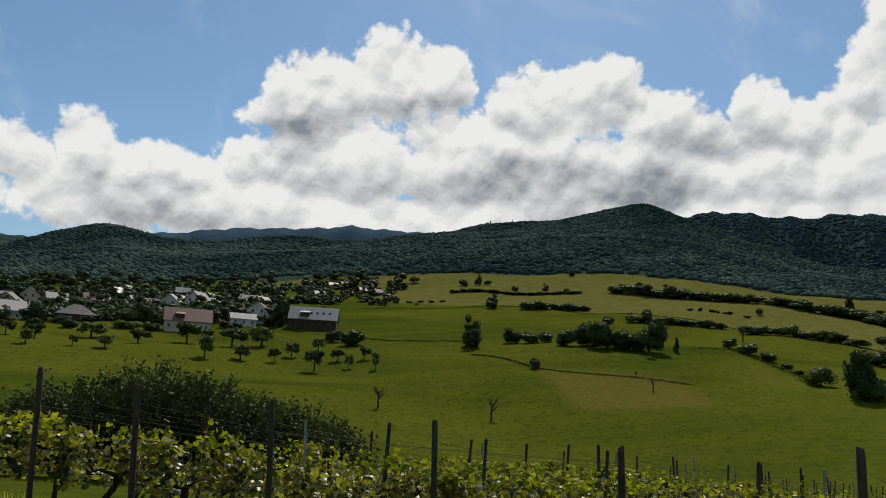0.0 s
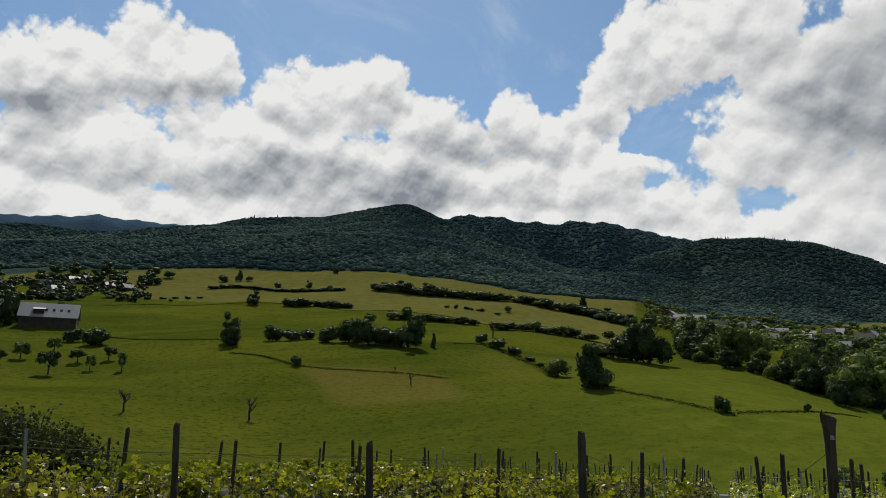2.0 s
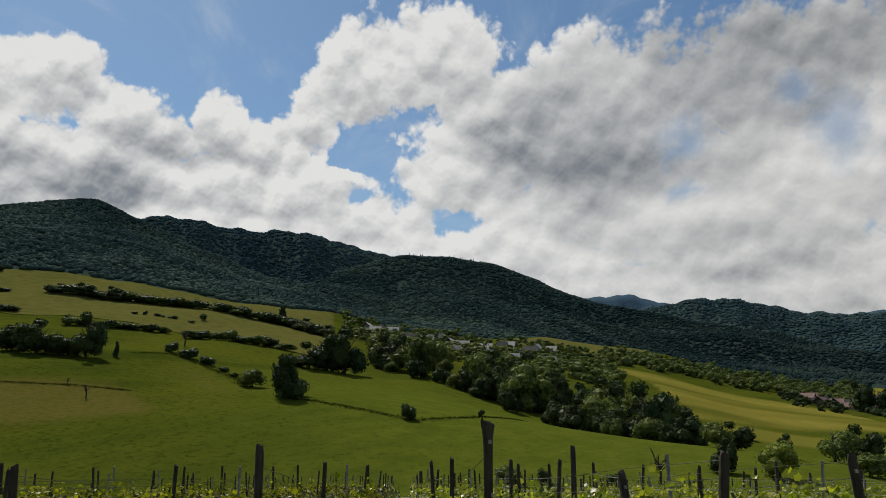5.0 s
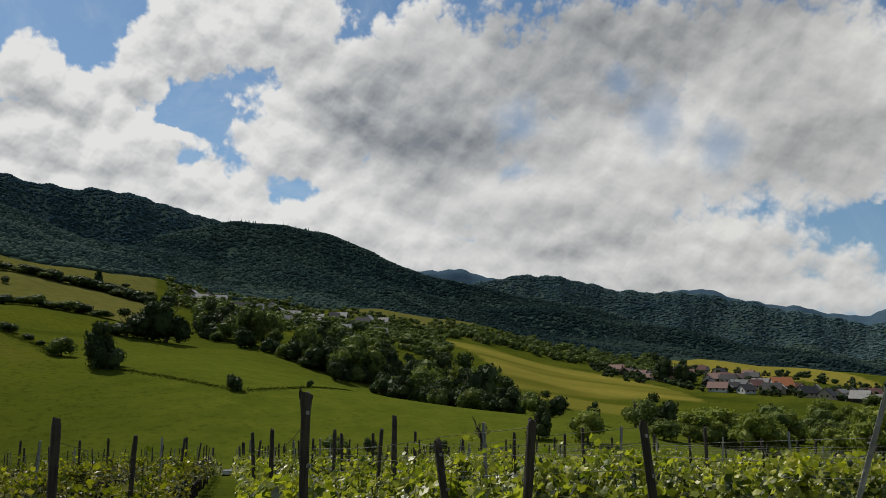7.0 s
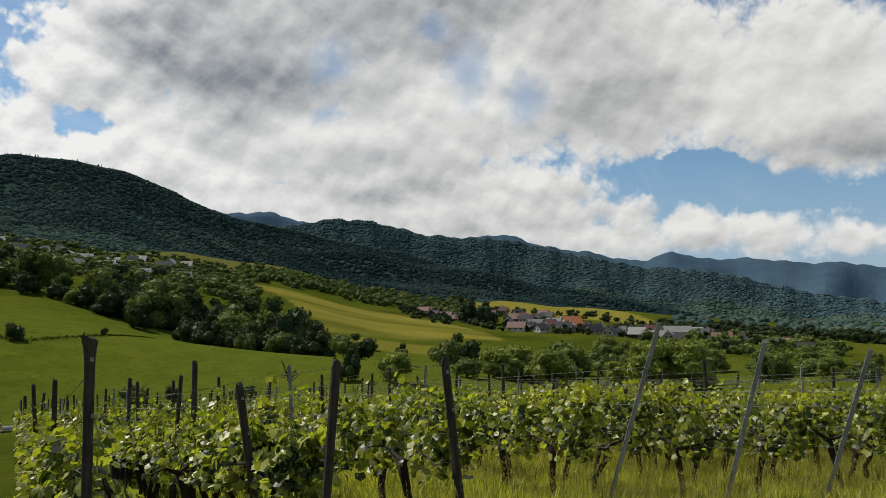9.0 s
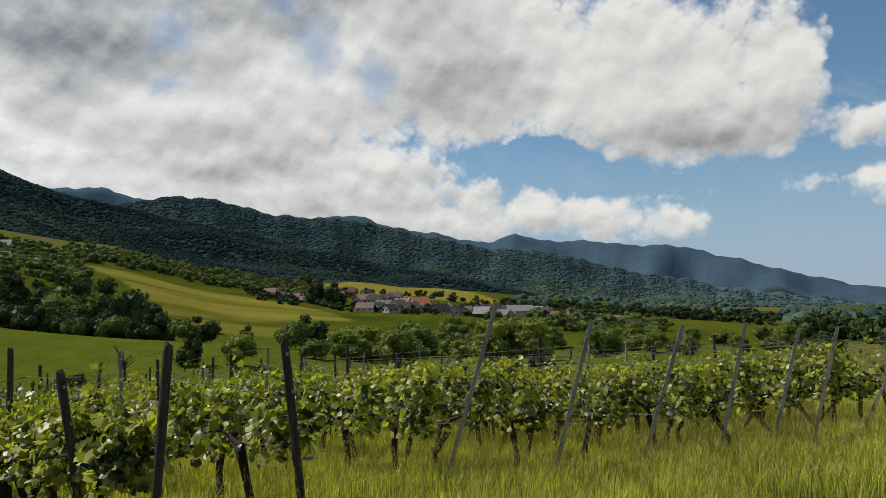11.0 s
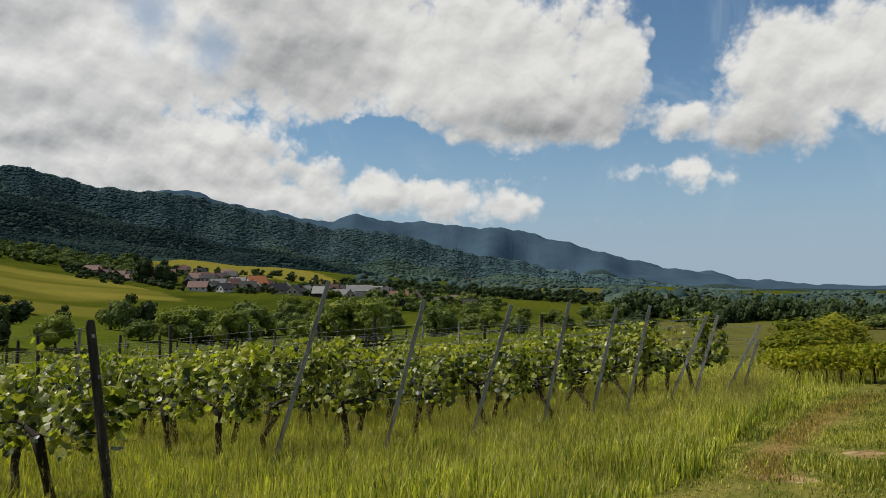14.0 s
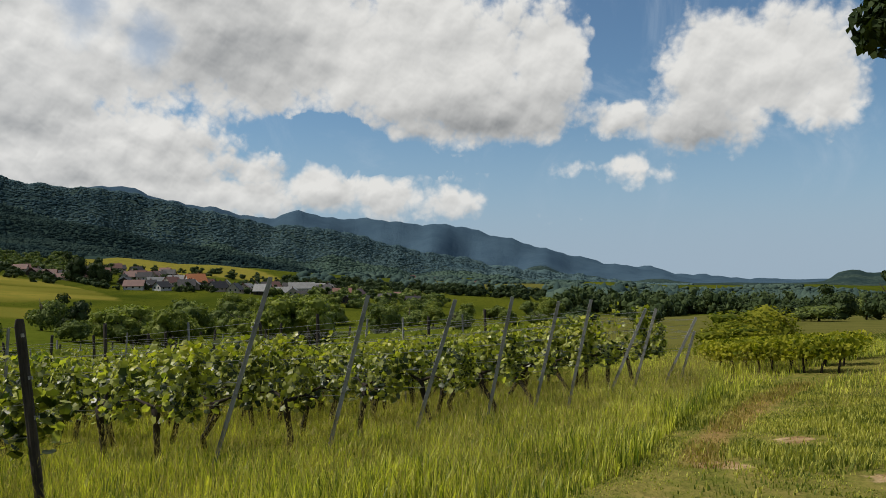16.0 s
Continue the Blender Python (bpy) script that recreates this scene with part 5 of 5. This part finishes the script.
def lobed_leaves(rng, centres, normals, size):
    """Five-lobed, slightly cupped leaves: a fan of ten triangles each."""
    n = len(centres)
    nrm = normals + rng.normal(0, 0.85, (n, 3))
    nrm /= np.linalg.norm(nrm, axis=1)[:, None]
    down = np.array((0, 0, -1.0)) + rng.normal(0, 0.45, (n, 3))
    u = down - nrm * (down * nrm).sum(1)[:, None]
    u /= np.linalg.norm(u, axis=1)[:, None]
    w = np.cross(nrm, u)
    s = size * rng.uniform(0.6, 1.25, (n, 1, 1)) / 2
    ca, sa = (np.cos(LEAF_ANGLES) * LEAF_RADII)[None, :, None], (np.sin(LEAF_ANGLES) * LEAF_RADII)[None, :, None]
    cup = (LEAF_RADII**2 * rng.uniform(-0.5, 0.2, (n, 1)))[:, :, None]
    rim = centres[:, None] + (u[:, None] * ca + w[:, None] * sa + nrm[:, None] * cup) * s
    v = np.concatenate([centres[:, None], rim], 1).reshape(-1, 3)
    k = (np.arange(n) * 11)[:, None, None]
    f = np.array([(0, 1 + i, 1 + (i + 1) % 10) for i in range(10)])[None] + k
    return v, f.reshape(-1, 3)


def canopy_points(rng, x0, y0, s0, s1, per_metre, low, high, half):
    """Points through a row's leafy wall, with gaps and heavier stretches."""
    n = int((s1 - s0) * per_metre)
    plants = np.arange(s0, s1 + 1.15, 1.15) + rng.normal(0, 0.08, len(np.arange(s0, s1 + 1.15, 1.15)))
    vigour = rng.uniform(0.2, 1.3, len(plants))
    which = rng.choice(len(plants), n, p=vigour / vigour.sum())
    s = (plants[which] + rng.normal(0, 0.25, n)).clip(s0, s1)
    side = rng.normal(0, 0.6, n).clip(-1.3, 1.3)
    up = rng.beta(1.6, 1.5, n)
    wave = 0.32 + 0.56 * vigour[which]
    up = up * wave
    px = x0 + DOWN[0] * s + DOWN[1] * side * half
    py = y0 + DOWN[1] * s - DOWN[0] * side * half
    pz = ground_z(px, py) + low + (high - low) * up
    out = np.sign(side + 1e-6)[:, None] * np.array((DOWN[1], -DOWN[0], 0))[None]
    return np.stack([px, py, pz], -1), out * 0.8 + np.array((0, 0, 0.75))


OLD_POST, LOW_POST = post_mesh("post", 0.036, 2.1, POST_OLD, False, 3), post_mesh("post", 0.03, 2.0, POST_OLD, False, 4)
METAL_POST = post_mesh("post", 0.022, 2.0, POST_GREY, True, 5)


def clip_mesh():
    """A wire holder: a plate, a bent arm and a hook beside the post."""
    return mesh_of("wire_clip", *join([box(0.036, 0, -0.014, 0.014, 0.006, 0.02), box(0.052, 0, 0.004, 0.011, 0.03, 0.011), box(0.066, 0, -0.014, 0.01, 0.005, 0.011)]), [POST_GREY])


CLIP = clip_mesh()


def cap_mesh(top):
    """A cap piece that widens from the post's width to a slanting, split head."""
    rings = []
    for z, w, d in ((-0.16, 0.036, 0.036), (-0.11, 0.040, 0.037), (-0.055, 0.052, 0.036), (-0.012, 0.064, 0.034), (0.0, 0.062, 0.030)):
        rings.append([(w * math.cos(a) * (1.0 if abs(math.cos(a)) > 0.3 else 0.9), d * math.sin(a), top + z + 0.018 * math.cos(a) * (z > -0.05)) for a in np.arange(10) * math.pi / 5])
    v = np.array([q for ring in rings for q in ring])
    f = [(k * 10 + i, k * 10 + (i + 1) % 10, (k + 1) * 10 + (i + 1) % 10) for k in range(4) for i in range(10)]
    f += [(k * 10 + i, (k + 1) * 10 + (i + 1) % 10, (k + 1) * 10 + i) for k in range(4) for i in range(10)]
    f += [(40, 40 + i, 41 + i) for i in range(1, 9)]
    prong = tube([(0.052, 0, top - 0.04), (0.062, 0, top + 0.01), (0.06, 0.01, top + 0.045)], [0.012, 0.010, 0.004], 5)
    return mesh_of("cap", *join([(v, np.array(f)), prong]), [POST_OLD])


def vine_row(bearing, r, top_bearing, top_angle, old, label, reach=112.0, leaf=LEAF_VINE, bracket=False):
    """A row of vines from its end post down the slope, with trunks, posts, wires and leaves."""
    root = thing("vine_row", label, "vine row", "rows of the vineyard")
    bx, by, bz = at(bearing, r)
    tx, ty = r * math.sin(radians(top_bearing)), r * math.cos(radians(top_bearing))
    tz = EYE + r * math.tan(radians(top_angle))
    axis = Vector((tx - bx, ty - by, tz - bz))
    me = post_mesh("end_post", 0.036, axis.length, POST_OLD if old else POST_GREY, not old, int(r * 10))
    p = part("end_post", me, root, "thick weathered wooden end post" if old else "leaning grey metal end post")
    p.matrix_basis = Matrix.Translation((bx, by, bz)) @ axis.to_track_quat("Z", "Y").to_matrix().to_4x4()
    for k, share in enumerate((0.93, 0.74, 0.56) if bearing > 40 else ()):
        clip = part("wire_clip", CLIP, p, "small galvanised wire holder")
        clip.matrix_basis = pose(0, 0, axis.length * share, 0, 0, 20 + 25 * k)
    if bracket:
        part("cap", cap_mesh(axis.length), p, "flared weathered cap piece").rotation_euler = (0, 0, radians(-45))
        disc = mesh_of("disc", *tube([(0, -0.036, axis.length - 0.07), (0, -0.042, axis.length - 0.07)], [0.012, 0.012], 10), [WALLS[0]])
        part("disc", disc, p, "small white disc").rotation_euler = (0, 0, radians(-45))
    # how far the row runs
    length = 4.0
    while length < 110 and math.hypot(bx + DOWN[0] * length, by + DOWN[1] * length) < reach:
        length += 1.0
    rng = np.random.default_rng(int(abs(bearing) * 31 + r * 7))
    # posts along the row
    stops = np.arange(4.6, length, 4.6)
    for k, s in enumerate(stops):
        x, y = bx + DOWN[0] * s, by + DOWN[1] * s
        q = part("post", (LOW_POST, METAL_POST, LOW_POST, OLD_POST)[(k + int(r * 3)) % 4], root)
        q.matrix_basis = pose(x, y, z_at(x, y), rng.normal(0, 3), rng.normal(0, 3), rng.uniform(0, 90))
    # trunks
    far = []
    for s in np.arange(0.9, min(length, 42), 1.15):
        x, y = bx + DOWN[0] * s + rng.normal(0, 0.05), by + DOWN[1] * s + rng.normal(0, 0.05)
        if s < 17:
            q = part("trunk", TRUNKS[int(rng.integers(6))], root)
            q.matrix_basis = pose(x, y, z_at(x, y), 0, 0, 90 - ROW_BEARING + rng.normal(0, 20) + 180 * int(rng.integers(2)))
        else:
            z = z_at(x, y)
            far.append(tube([(x, y, z - 0.05), (x + rng.normal(0, 0.06), y, z + 0.4), (x, y + rng.normal(0, 0.06), z + 0.85)], [0.045, 0.035, 0.03], 4))
    if far:
        tagged(part("far_trunk", mesh_of("far_trunk", *join(far), [VINE_BARK]), root), kind="stuff")
    # wires from the end post along all posts
    for k, h in enumerate((0.8, 1.05, 1.3, 1.52, 1.72)):
        f = min(0.97, h / max(axis.z, 0.5) * 1.02)
        pts = [(bx + axis.x * f, by + axis.y * f, bz + axis.z * f)]
        for s in [2.3, *stops]:
            x, y = bx + DOWN[0] * s, by + DOWN[1] * s
            pts.append((x, y, z_at(x, y) + h - (0.02 if s == 2.3 else 0)))
            if s > 45:
                break
        part("wire", mesh_of("wire", *tube(pts, [0.0034] * len(pts), 3), [WIRE]), root)
    # leaves: lobed close by, sprays further off
    near, mid = min(length, 13.0), min(length, 38.0)
    lush = 1.43 + 0.27 * min(1.0, max(0.0, (bearing - 60) / 10)) + 0.2 * min(1.0, max(0.0, (10 - bearing) / 15))
    c, nn = canopy_points(rng, bx, by, 0.35, near, 265, 0.62, lush, 0.28)
    above = c[:, 2] - ground_z(c[:, 0], c[:, 1]) + rng.normal(0, 0.14, len(c))
    # upper leaves get the brighter tint, for young growth and sunlit tops
    young = above > 0.62 + 0.70 * (lush - 0.62)
    part("leaves", mesh_of("leaves", *lobed_leaves(rng, c[~young], nn[~young], 0.12), [leaf]), root)
    part("top_leaves", mesh_of("top_leaves", *lobed_leaves(rng, c[young], nn[young] + (0, 0, 0.3), 0.11), [LEAF_YOUNG_SUNLIT if leaf is LEAF_VINE else LEAF_YELLOW]), root, "yellow-green leaves, young and sunlit in tint, at the top of the row")
    if mid > near:
        c, nn = canopy_points(rng, bx, by, near, mid, 95, 0.58, 1.45, 0.24)
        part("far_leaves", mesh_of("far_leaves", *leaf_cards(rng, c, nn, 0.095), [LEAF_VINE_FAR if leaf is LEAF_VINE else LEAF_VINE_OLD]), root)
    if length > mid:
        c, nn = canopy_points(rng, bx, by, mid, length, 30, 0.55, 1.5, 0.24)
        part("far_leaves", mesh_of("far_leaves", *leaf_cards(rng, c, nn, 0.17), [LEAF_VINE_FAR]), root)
    # young shoots standing out at the top
    stems, cc = [], []
    for s in np.arange(0.4, min(length, 30), 0.34):
        if rng.random() < 0.25:
            continue
        x, y = bx + DOWN[0] * s + rng.normal(0, 0.1), by + DOWN[1] * s + rng.normal(0, 0.1)
        z, tall = z_at(x, y), rng.uniform(0.15, 0.55) * (1.25 if rng.random() < 0.15 else 0.8)
        tip = (x + rng.normal(0, 0.08), y + rng.normal(0, 0.08), z + 1.22 + tall)
        stems.append(tube([(x, y, z + 1.1), (x + rng.normal(0, 0.02), y, z + 1.3), tip], [0.006, 0.005, 0.002], 3))
        m = int(rng.integers(4, 8))
        q = rng.uniform(0.2, 1.0, (m, 1))
        cc.append(np.array((x, y, z + 1.2))[None] * (1 - q) + np.array(tip)[None] * q + rng.normal(0, 0.06, (m, 3)))
    cc = np.concatenate(cc)
    tagged(part("shoot", mesh_of("shoot", *join(stems), [LEAF_YOUNG_SUNLIT if leaf is LEAF_VINE else leaf]), root), kind="stuff")
    part("young_leaves", mesh_of("young_leaves", *lobed_leaves(rng, cc, rng.normal(0, 1, (len(cc), 3)), 0.095), [LEAF_YOUNG_SUNLIT if leaf is LEAF_VINE else LEAF_YELLOW]), root, "yellow-green young leaves")
    return root


OLD_ROWS = ((-33, 13.0, -33.3, -0.9), (-26.6, 11.0, -27.1, -0.93), (-20.4, 10.4, -21.0, -1.74), (-11.2, 10.0, -11.8, -2.46), (0.6, 9.6, 0.1, -3.26),
            (14.0, 8.2, 13.6, -4.25), (29.2, 6.9, 28.8, -3.1), (45.0, 6.1, 44.7, -1.27), (55.6, 7.4, 53.7, -4.5), (59.4, 6.4, 60.4, -2.9), (69.3, 7.2, 67.8, -2.75))
METAL_ROWS = ((78.7, 9.7, 82.7, -0.24), (86.4, 10.3, 89.4, -1.57), (92.4, 11.2, 95.6, -1.93), (97.6, 12.3, 99.7, -1.75), (101.0, 13.1, 103.0, -2.1),
              (103.5, 13.9, 105.3, -1.98), (106.3, 15.1, 109.1, -2.6), (108.0, 15.4, 109.8, -2.6), (110.1, 16.4, 112.5, -3.19), (111.3, 17.2, 112.4, -4.12))
for row in OLD_ROWS:
    aged = row[0] < 32
    vine_row(*row, True, "row of olive and yellowing vines behind a wooden post" if aged else "row of leafy green vines behind a wooden post",
             leaf=LEAF_VINE_OLD if aged else LEAF_VINE, bracket=row[0] == 45.0)
for row in METAL_ROWS:
    vine_row(*row, False, "row of leafy green vines behind a leaning metal post")


# ---------------------------------------------------------------- grass of the headland and the path


def grass(name, label, seed, count, b0, b1, r0, r1, tall, leaf, keep=None):
    rng = np.random.default_rng(seed)
    b = rng.uniform(b0, b1, count)
    r = np.sqrt(rng.uniform(r0**2, r1**2, count))
    if keep is not None:
        ok = keep(b, r, rng.random(count))
        b, r = b[ok], r[ok]
    n = len(b)
    x, y = r * np.sin(np.radians(b)), r * np.cos(np.radians(b))
    z = ground_z(x, y)
    clump = 0.65 + 0.35 * np.sin(x * 1.9 + np.sin(y * 2.3)) * np.cos(y * 1.6)
    h = tall * rng.uniform(0.4, 1.15, n) * clump
    a = rng.uniform(0, 6.28, n)
    w = rng.uniform(0.003, 0.010, n)
    bend = rng.uniform(0.05, 0.5, n) * h
    d = np.stack([np.cos(a), np.sin(a)], -1)
    base = np.stack([x, y, z - 0.02], -1)
    sx = np.stack([-d[:, 1], d[:, 0], np.zeros(n)], -1) * w[:, None]
    mid = base + np.stack([d[:, 0] * bend * 0.3, d[:, 1] * bend * 0.3, h * 0.6], -1)
    tip = base + np.stack([d[:, 0] * bend, d[:, 1] * bend, h], -1)
    v = np.stack([base - sx, base + sx, mid + sx * 0.8, mid - sx * 0.8, tip], 1).reshape(-1, 3)
    k = (np.arange(n) * 5)[:, None, None]
    f = (np.array([(0, 1, 2), (0, 2, 3), (3, 2, 4)])[None] + k).reshape(-1, 3)
    return tagged(new(name, mesh_of(name, v, f, [leaf])), label, "grass", kind="stuff")


grass("tall_grass", "tall seeding meadow grass along the vine rows", 1, 130000, 55, 114, 6.0, 20, 0.42, BLADES, lambda b, r, q: worn_strip(b, r) > 1.7)
grass("tall_grass", "tall meadow grass between the rows of vines", 2, 36000, -38, 55, 5.0, 16, 0.4, BLADES)
grass("short_grass", "short trodden grass on the field path", 3, 170000, 88, 130, 4.5, 17, 0.12, TURF, lambda b, r, q: q < np.where(covers(b, r)["earth"] > 0.2, 0.12, np.clip(worn_strip(b, r) - 0.4, 0.12, 1)))
grass("dry_grass", "short parched brown grass where the path is worn", 5, 46000, 108, 124, 8.0, 16, 0.10, DRY, lambda b, r, q: worn_strip(b, r) + 0.7 * q < 0.85)
grass("tall_grass", "tall grass at the edge of the path", 4, 30000, 104, 130, 14, 34, 0.38, BLADES, lambda b, r, q: worn_strip(b, r) > 1.3)


def seed_heads(name, label, seed, count, b0, b1, r0, r1, tall):
    """Thin stems with pale drooping seed heads above the grass."""
    rng = np.random.default_rng(seed)
    b, r = rng.uniform(b0, b1, count), np.sqrt(rng.uniform(r0**2, r1**2, count))
    b, r = b[worn_strip(b, r) > 1.8], r[worn_strip(b, r) > 1.8]
    n = len(b)
    x, y = r * np.sin(np.radians(b)), r * np.cos(np.radians(b))
    z = ground_z(x, y)
    h = tall * rng.uniform(0.55, 1.1, n)
    d = rng.normal(0, 0.1, (n, 2))
    base, top = np.stack([x, y, z], -1), np.stack([x + d[:, 0], y + d[:, 1], z + h], -1)
    side = np.stack([rng.normal(0, 1, n), rng.normal(0, 1, n), np.zeros(n)], -1)
    side /= np.linalg.norm(side, axis=1)[:, None]
    droop = np.stack([d[:, 0] * 0.35, d[:, 1] * 0.35, rng.uniform(0.03, 0.07, n)], -1)
    mid = top + droop * 0.5
    v = np.stack([base - side * 0.0015, base + side * 0.0015, top, mid + side * 0.003, top + droop, mid - side * 0.003], 1).reshape(-1, 3)
    k = (np.arange(n) * 6)[:, None, None]
    f = (np.array([(0, 1, 2), (2, 3, 4), (2, 4, 5)])[None] + k).reshape(-1, 3)
    return tagged(new(name, mesh_of(name, v, f, [SEED])), label, "grass", kind="stuff")


seed_heads("seeding_grass", "golden seed heads standing over the tall grass", 8, 34000, 55, 113, 6.0, 20, 0.6)
seed_heads("seeding_grass", "golden seed heads along the path's edge", 9, 9000, 110, 130, 12, 30, 0.5)


# the yellowing vines and the bush at the end of the path
def low_vines(b0, r0, b1, r1, seed):
    rng = np.random.default_rng(seed)
    root = thing("vine_row", "low row of yellowing vines at the path's end", "vine row", "yellowing vines")
    x0, y0, _ = at(b0, r0)
    x1, y1, _ = at(b1, r1)
    n = 4200
    s = rng.uniform(0, 1, n)
    x, y = x0 + (x1 - x0) * s + rng.normal(0, 0.22, n), y0 + (y1 - y0) * s + rng.normal(0, 0.22, n)
    z = ground_z(x, y) + 0.3 + rng.beta(1.6, 1.6, n) * 0.42
    part("leaves", mesh_of("leaves", *leaf_cards(rng, np.stack([x, y, z], -1), rng.normal(0, 1, (n, 3)) + (0, 0, 0.6), 0.065), [LEAF_YELLOW]), root)
    for k in range(9):
        q = part("trunk", TRUNKS[k % 6], root)
        s = (k + 0.5) / 9
        x, y = x0 + (x1 - x0) * s, y0 + (y1 - y0) * s
        q.matrix_basis = pose(x, y, z_at(x, y), 0, 0, 40 * k) @ Matrix.Scale(0.55, 4)


low_vines(113.6, 20.5, 121.8, 18.0, 1)
low_vines(113.4, 22.5, 122.2, 20.0, 2)
low_vines(113.6, 24.6, 122.6, 22.2, 3)
tree_kind("yellow_bush", "bush", "rounded yellow-green bush behind the low vines", "bush", (41, 12, 5200, 0.022, "bush"), (42, 0.1, 0.03, 5), LEAF_YELLOW)
plant("yellow_bush", 115.9, 29, 2.05, 3.8)


# the thicket beside the vineyard
def thicket(bearing, r, w, h, seed):
    """A tangled shrub: many arching stems with small leaves."""
    rng = np.random.default_rng(seed)
    root = thing("thicket", "tangled dark shrub with arching twigs", "shrub", "thicket beside the vines")
    stems, cc = [], []
    for _ in range(150):
        a, q = rng.uniform(0, 6.28), rng.uniform(0.1, 0.5)
        tip = np.array((q * w * math.cos(a), q * w * math.sin(a), h * rng.uniform(0.55, 1.05) * (1 - q * 0.5)))
        mid = tip * (0.45, 0.45, 0.65)
        stems.append(tube([(0, 0, -0.1), tuple(mid), tuple(tip)], [0.03, 0.018, 0.005], 4))
        s = rng.uniform(0.45, 1.0, (18, 1)) * rng.choice((0.75, 1.0, 1.0))
        cc.append(mid[None] * (1 - s) + tip[None] * s + rng.normal(0, 0.13, (18, 3)))
    cc = np.concatenate(cc)
    part("twig_tangle", mesh_of("twigs", *join(stems), [BARK]), root)
    part("leaves", mesh_of("leaves", *leaf_cards(rng, cc, rng.normal(0, 1, (len(cc), 3)), 0.085), [LEAF_OLIVE]), root)
    x, y, z = at(bearing, r)
    root.matrix_basis = pose(x, y, z, 0, 0, seed * 40)


for k, (b, r, w, h) in enumerate(((-25.5, 33, 5, 3.9), (-23.0, 31, 5, 4.1), (-20.0, 30, 5.5, 4.7), (-18.2, 31, 5, 4.6), (-16.0, 30, 5, 4.2), (-13.4, 29, 4.6, 3.7),
                               (-11.6, 30, 4.4, 3.7), (-9.4, 29, 4.2, 3.2), (-7.6, 29, 4.0, 2.6), (-27.5, 34, 4.0, 3.2), (-21.5, 34, 5, 4.6), (-15, 34, 5, 4.3))):
    thicket(b, r, w, h, k + 1)


# ---------------------------------------------------------------- a walnut bough reaching over the path
def walnut():
    rng = np.random.default_rng(64)
    root = thing("walnut_tree", "walnut tree whose dark bough hangs over the path", "tree")
    x, y, z = at(141.0, 8.5)
    fork = (x, y, z + 3.0)
    pieces = [tube([(x, y, z - 0.1), (x + 0.05, y, z + 1.5), fork], [0.24, 0.19, 0.15], 9)]
    cc, nn = [], []
    for b, r, up, size, n in ((125.9, 6.6, 3.5, 0.28, 420), (128.6, 6.7, 3.7, 0.5, 600), (131.5, 6.9, 4.0, 0.9, 800), (137, 7.6, 5.0, 1.5, 1500), (145, 8.2, 5.2, 1.6, 1500), (139, 9.6, 5.6, 1.5, 1200)):
        e = np.array((0.58 + r * math.sin(radians(b)), r * math.cos(radians(b)), up))
        midway = (np.array(fork) * 0.5 + e * 0.5) + (0, 0, 0.35)
        pieces.append(tube([fork, tuple(midway), tuple(e)], [0.09, 0.05, 0.012], 6))
        d = rng.normal(0, 1, (n, 3))
        d /= np.linalg.norm(d, axis=1)[:, None]
        cc.append(e + d * size * rng.uniform(0.2, 1.0, (n, 1)) ** 0.6)
        nn.append(d + (0, 0, 0.5))
    part("trunk", mesh_of("trunk", *join(pieces), [BARK], smooth=True), root)
    part("crown", mesh_of("crown", *leaf_cards(rng, np.concatenate(cc), np.concatenate(nn), 0.065), [LEAF_DARK]), root)


walnut()


# ---------------------------------------------------------------- small things at the vineyard's foot
def timber_stack(bearing, r):
    """Pale round rails stacked on two bearers at the end of the rows."""
    root = thing("timber_stack", "stack of pale vineyard stakes on bearers", "timber stack")
    x, y, z = at(bearing, r)
    rng = np.random.default_rng(3)
    for k in range(3):
        for i in range(9 - k):
            s = part("stake", mesh_of("stake", *tube([(-4.4 + rng.uniform(0, 0.5), 0, 0), (4.3 - rng.uniform(0, 0.5), 0, 0)], [0.09, 0.08], 6), [STAKE]), root)
            s.location = (0, -0.9 + i * 0.19 + k * 0.09, 0.32 + k * 0.17)
    for sx in (-2.6, 2.6):
        part("bearer", mesh_of("bearer", *box(sx, 0, -0.1, 0.24, 0.2, 2.2), [POST_OLD]), root)
    root.matrix_basis = pose(x, y, z, 0, 0, -bearing + 4)


STAKE = worn("peeled_wood", (0.42, 0.40, 0.36), (0.62, 0.60, 0.55), 3.0, 0.8, 0.2, (0.2, 1, 1))
timber_stack(37.6, 111)


def work_trailer(bearing, r):
    """A small white box trailer with a red stripe."""
    root = thing("trailer", "small white box trailer with a red stripe", "trailer")
    part("body", mesh_of("body", *box(0, 0, 0.45, 1.25, 2.2, 1.1), [WALLS[0]]), root)
    part("stripe", mesh_of("stripe", *box(0, -0.56, 0.6, 0.85, 2.0, 0.02), [ROOFS[3]]), root, "red stripe")
    for sx in (-0.5, 0.5):
        w = part("wheel", mesh_of("wheel", *tube([(0, -0.62, 0), (0, -0.48, 0)], [0.3, 0.3], 14), [ROOFS[2]]), root)
        w.location = (sx, 0, 0.3)
    x, y, z = at(bearing, r)
    root.matrix_basis = pose(x, y, z, 0, 0, -bearing)


work_trailer(69.6, 92)
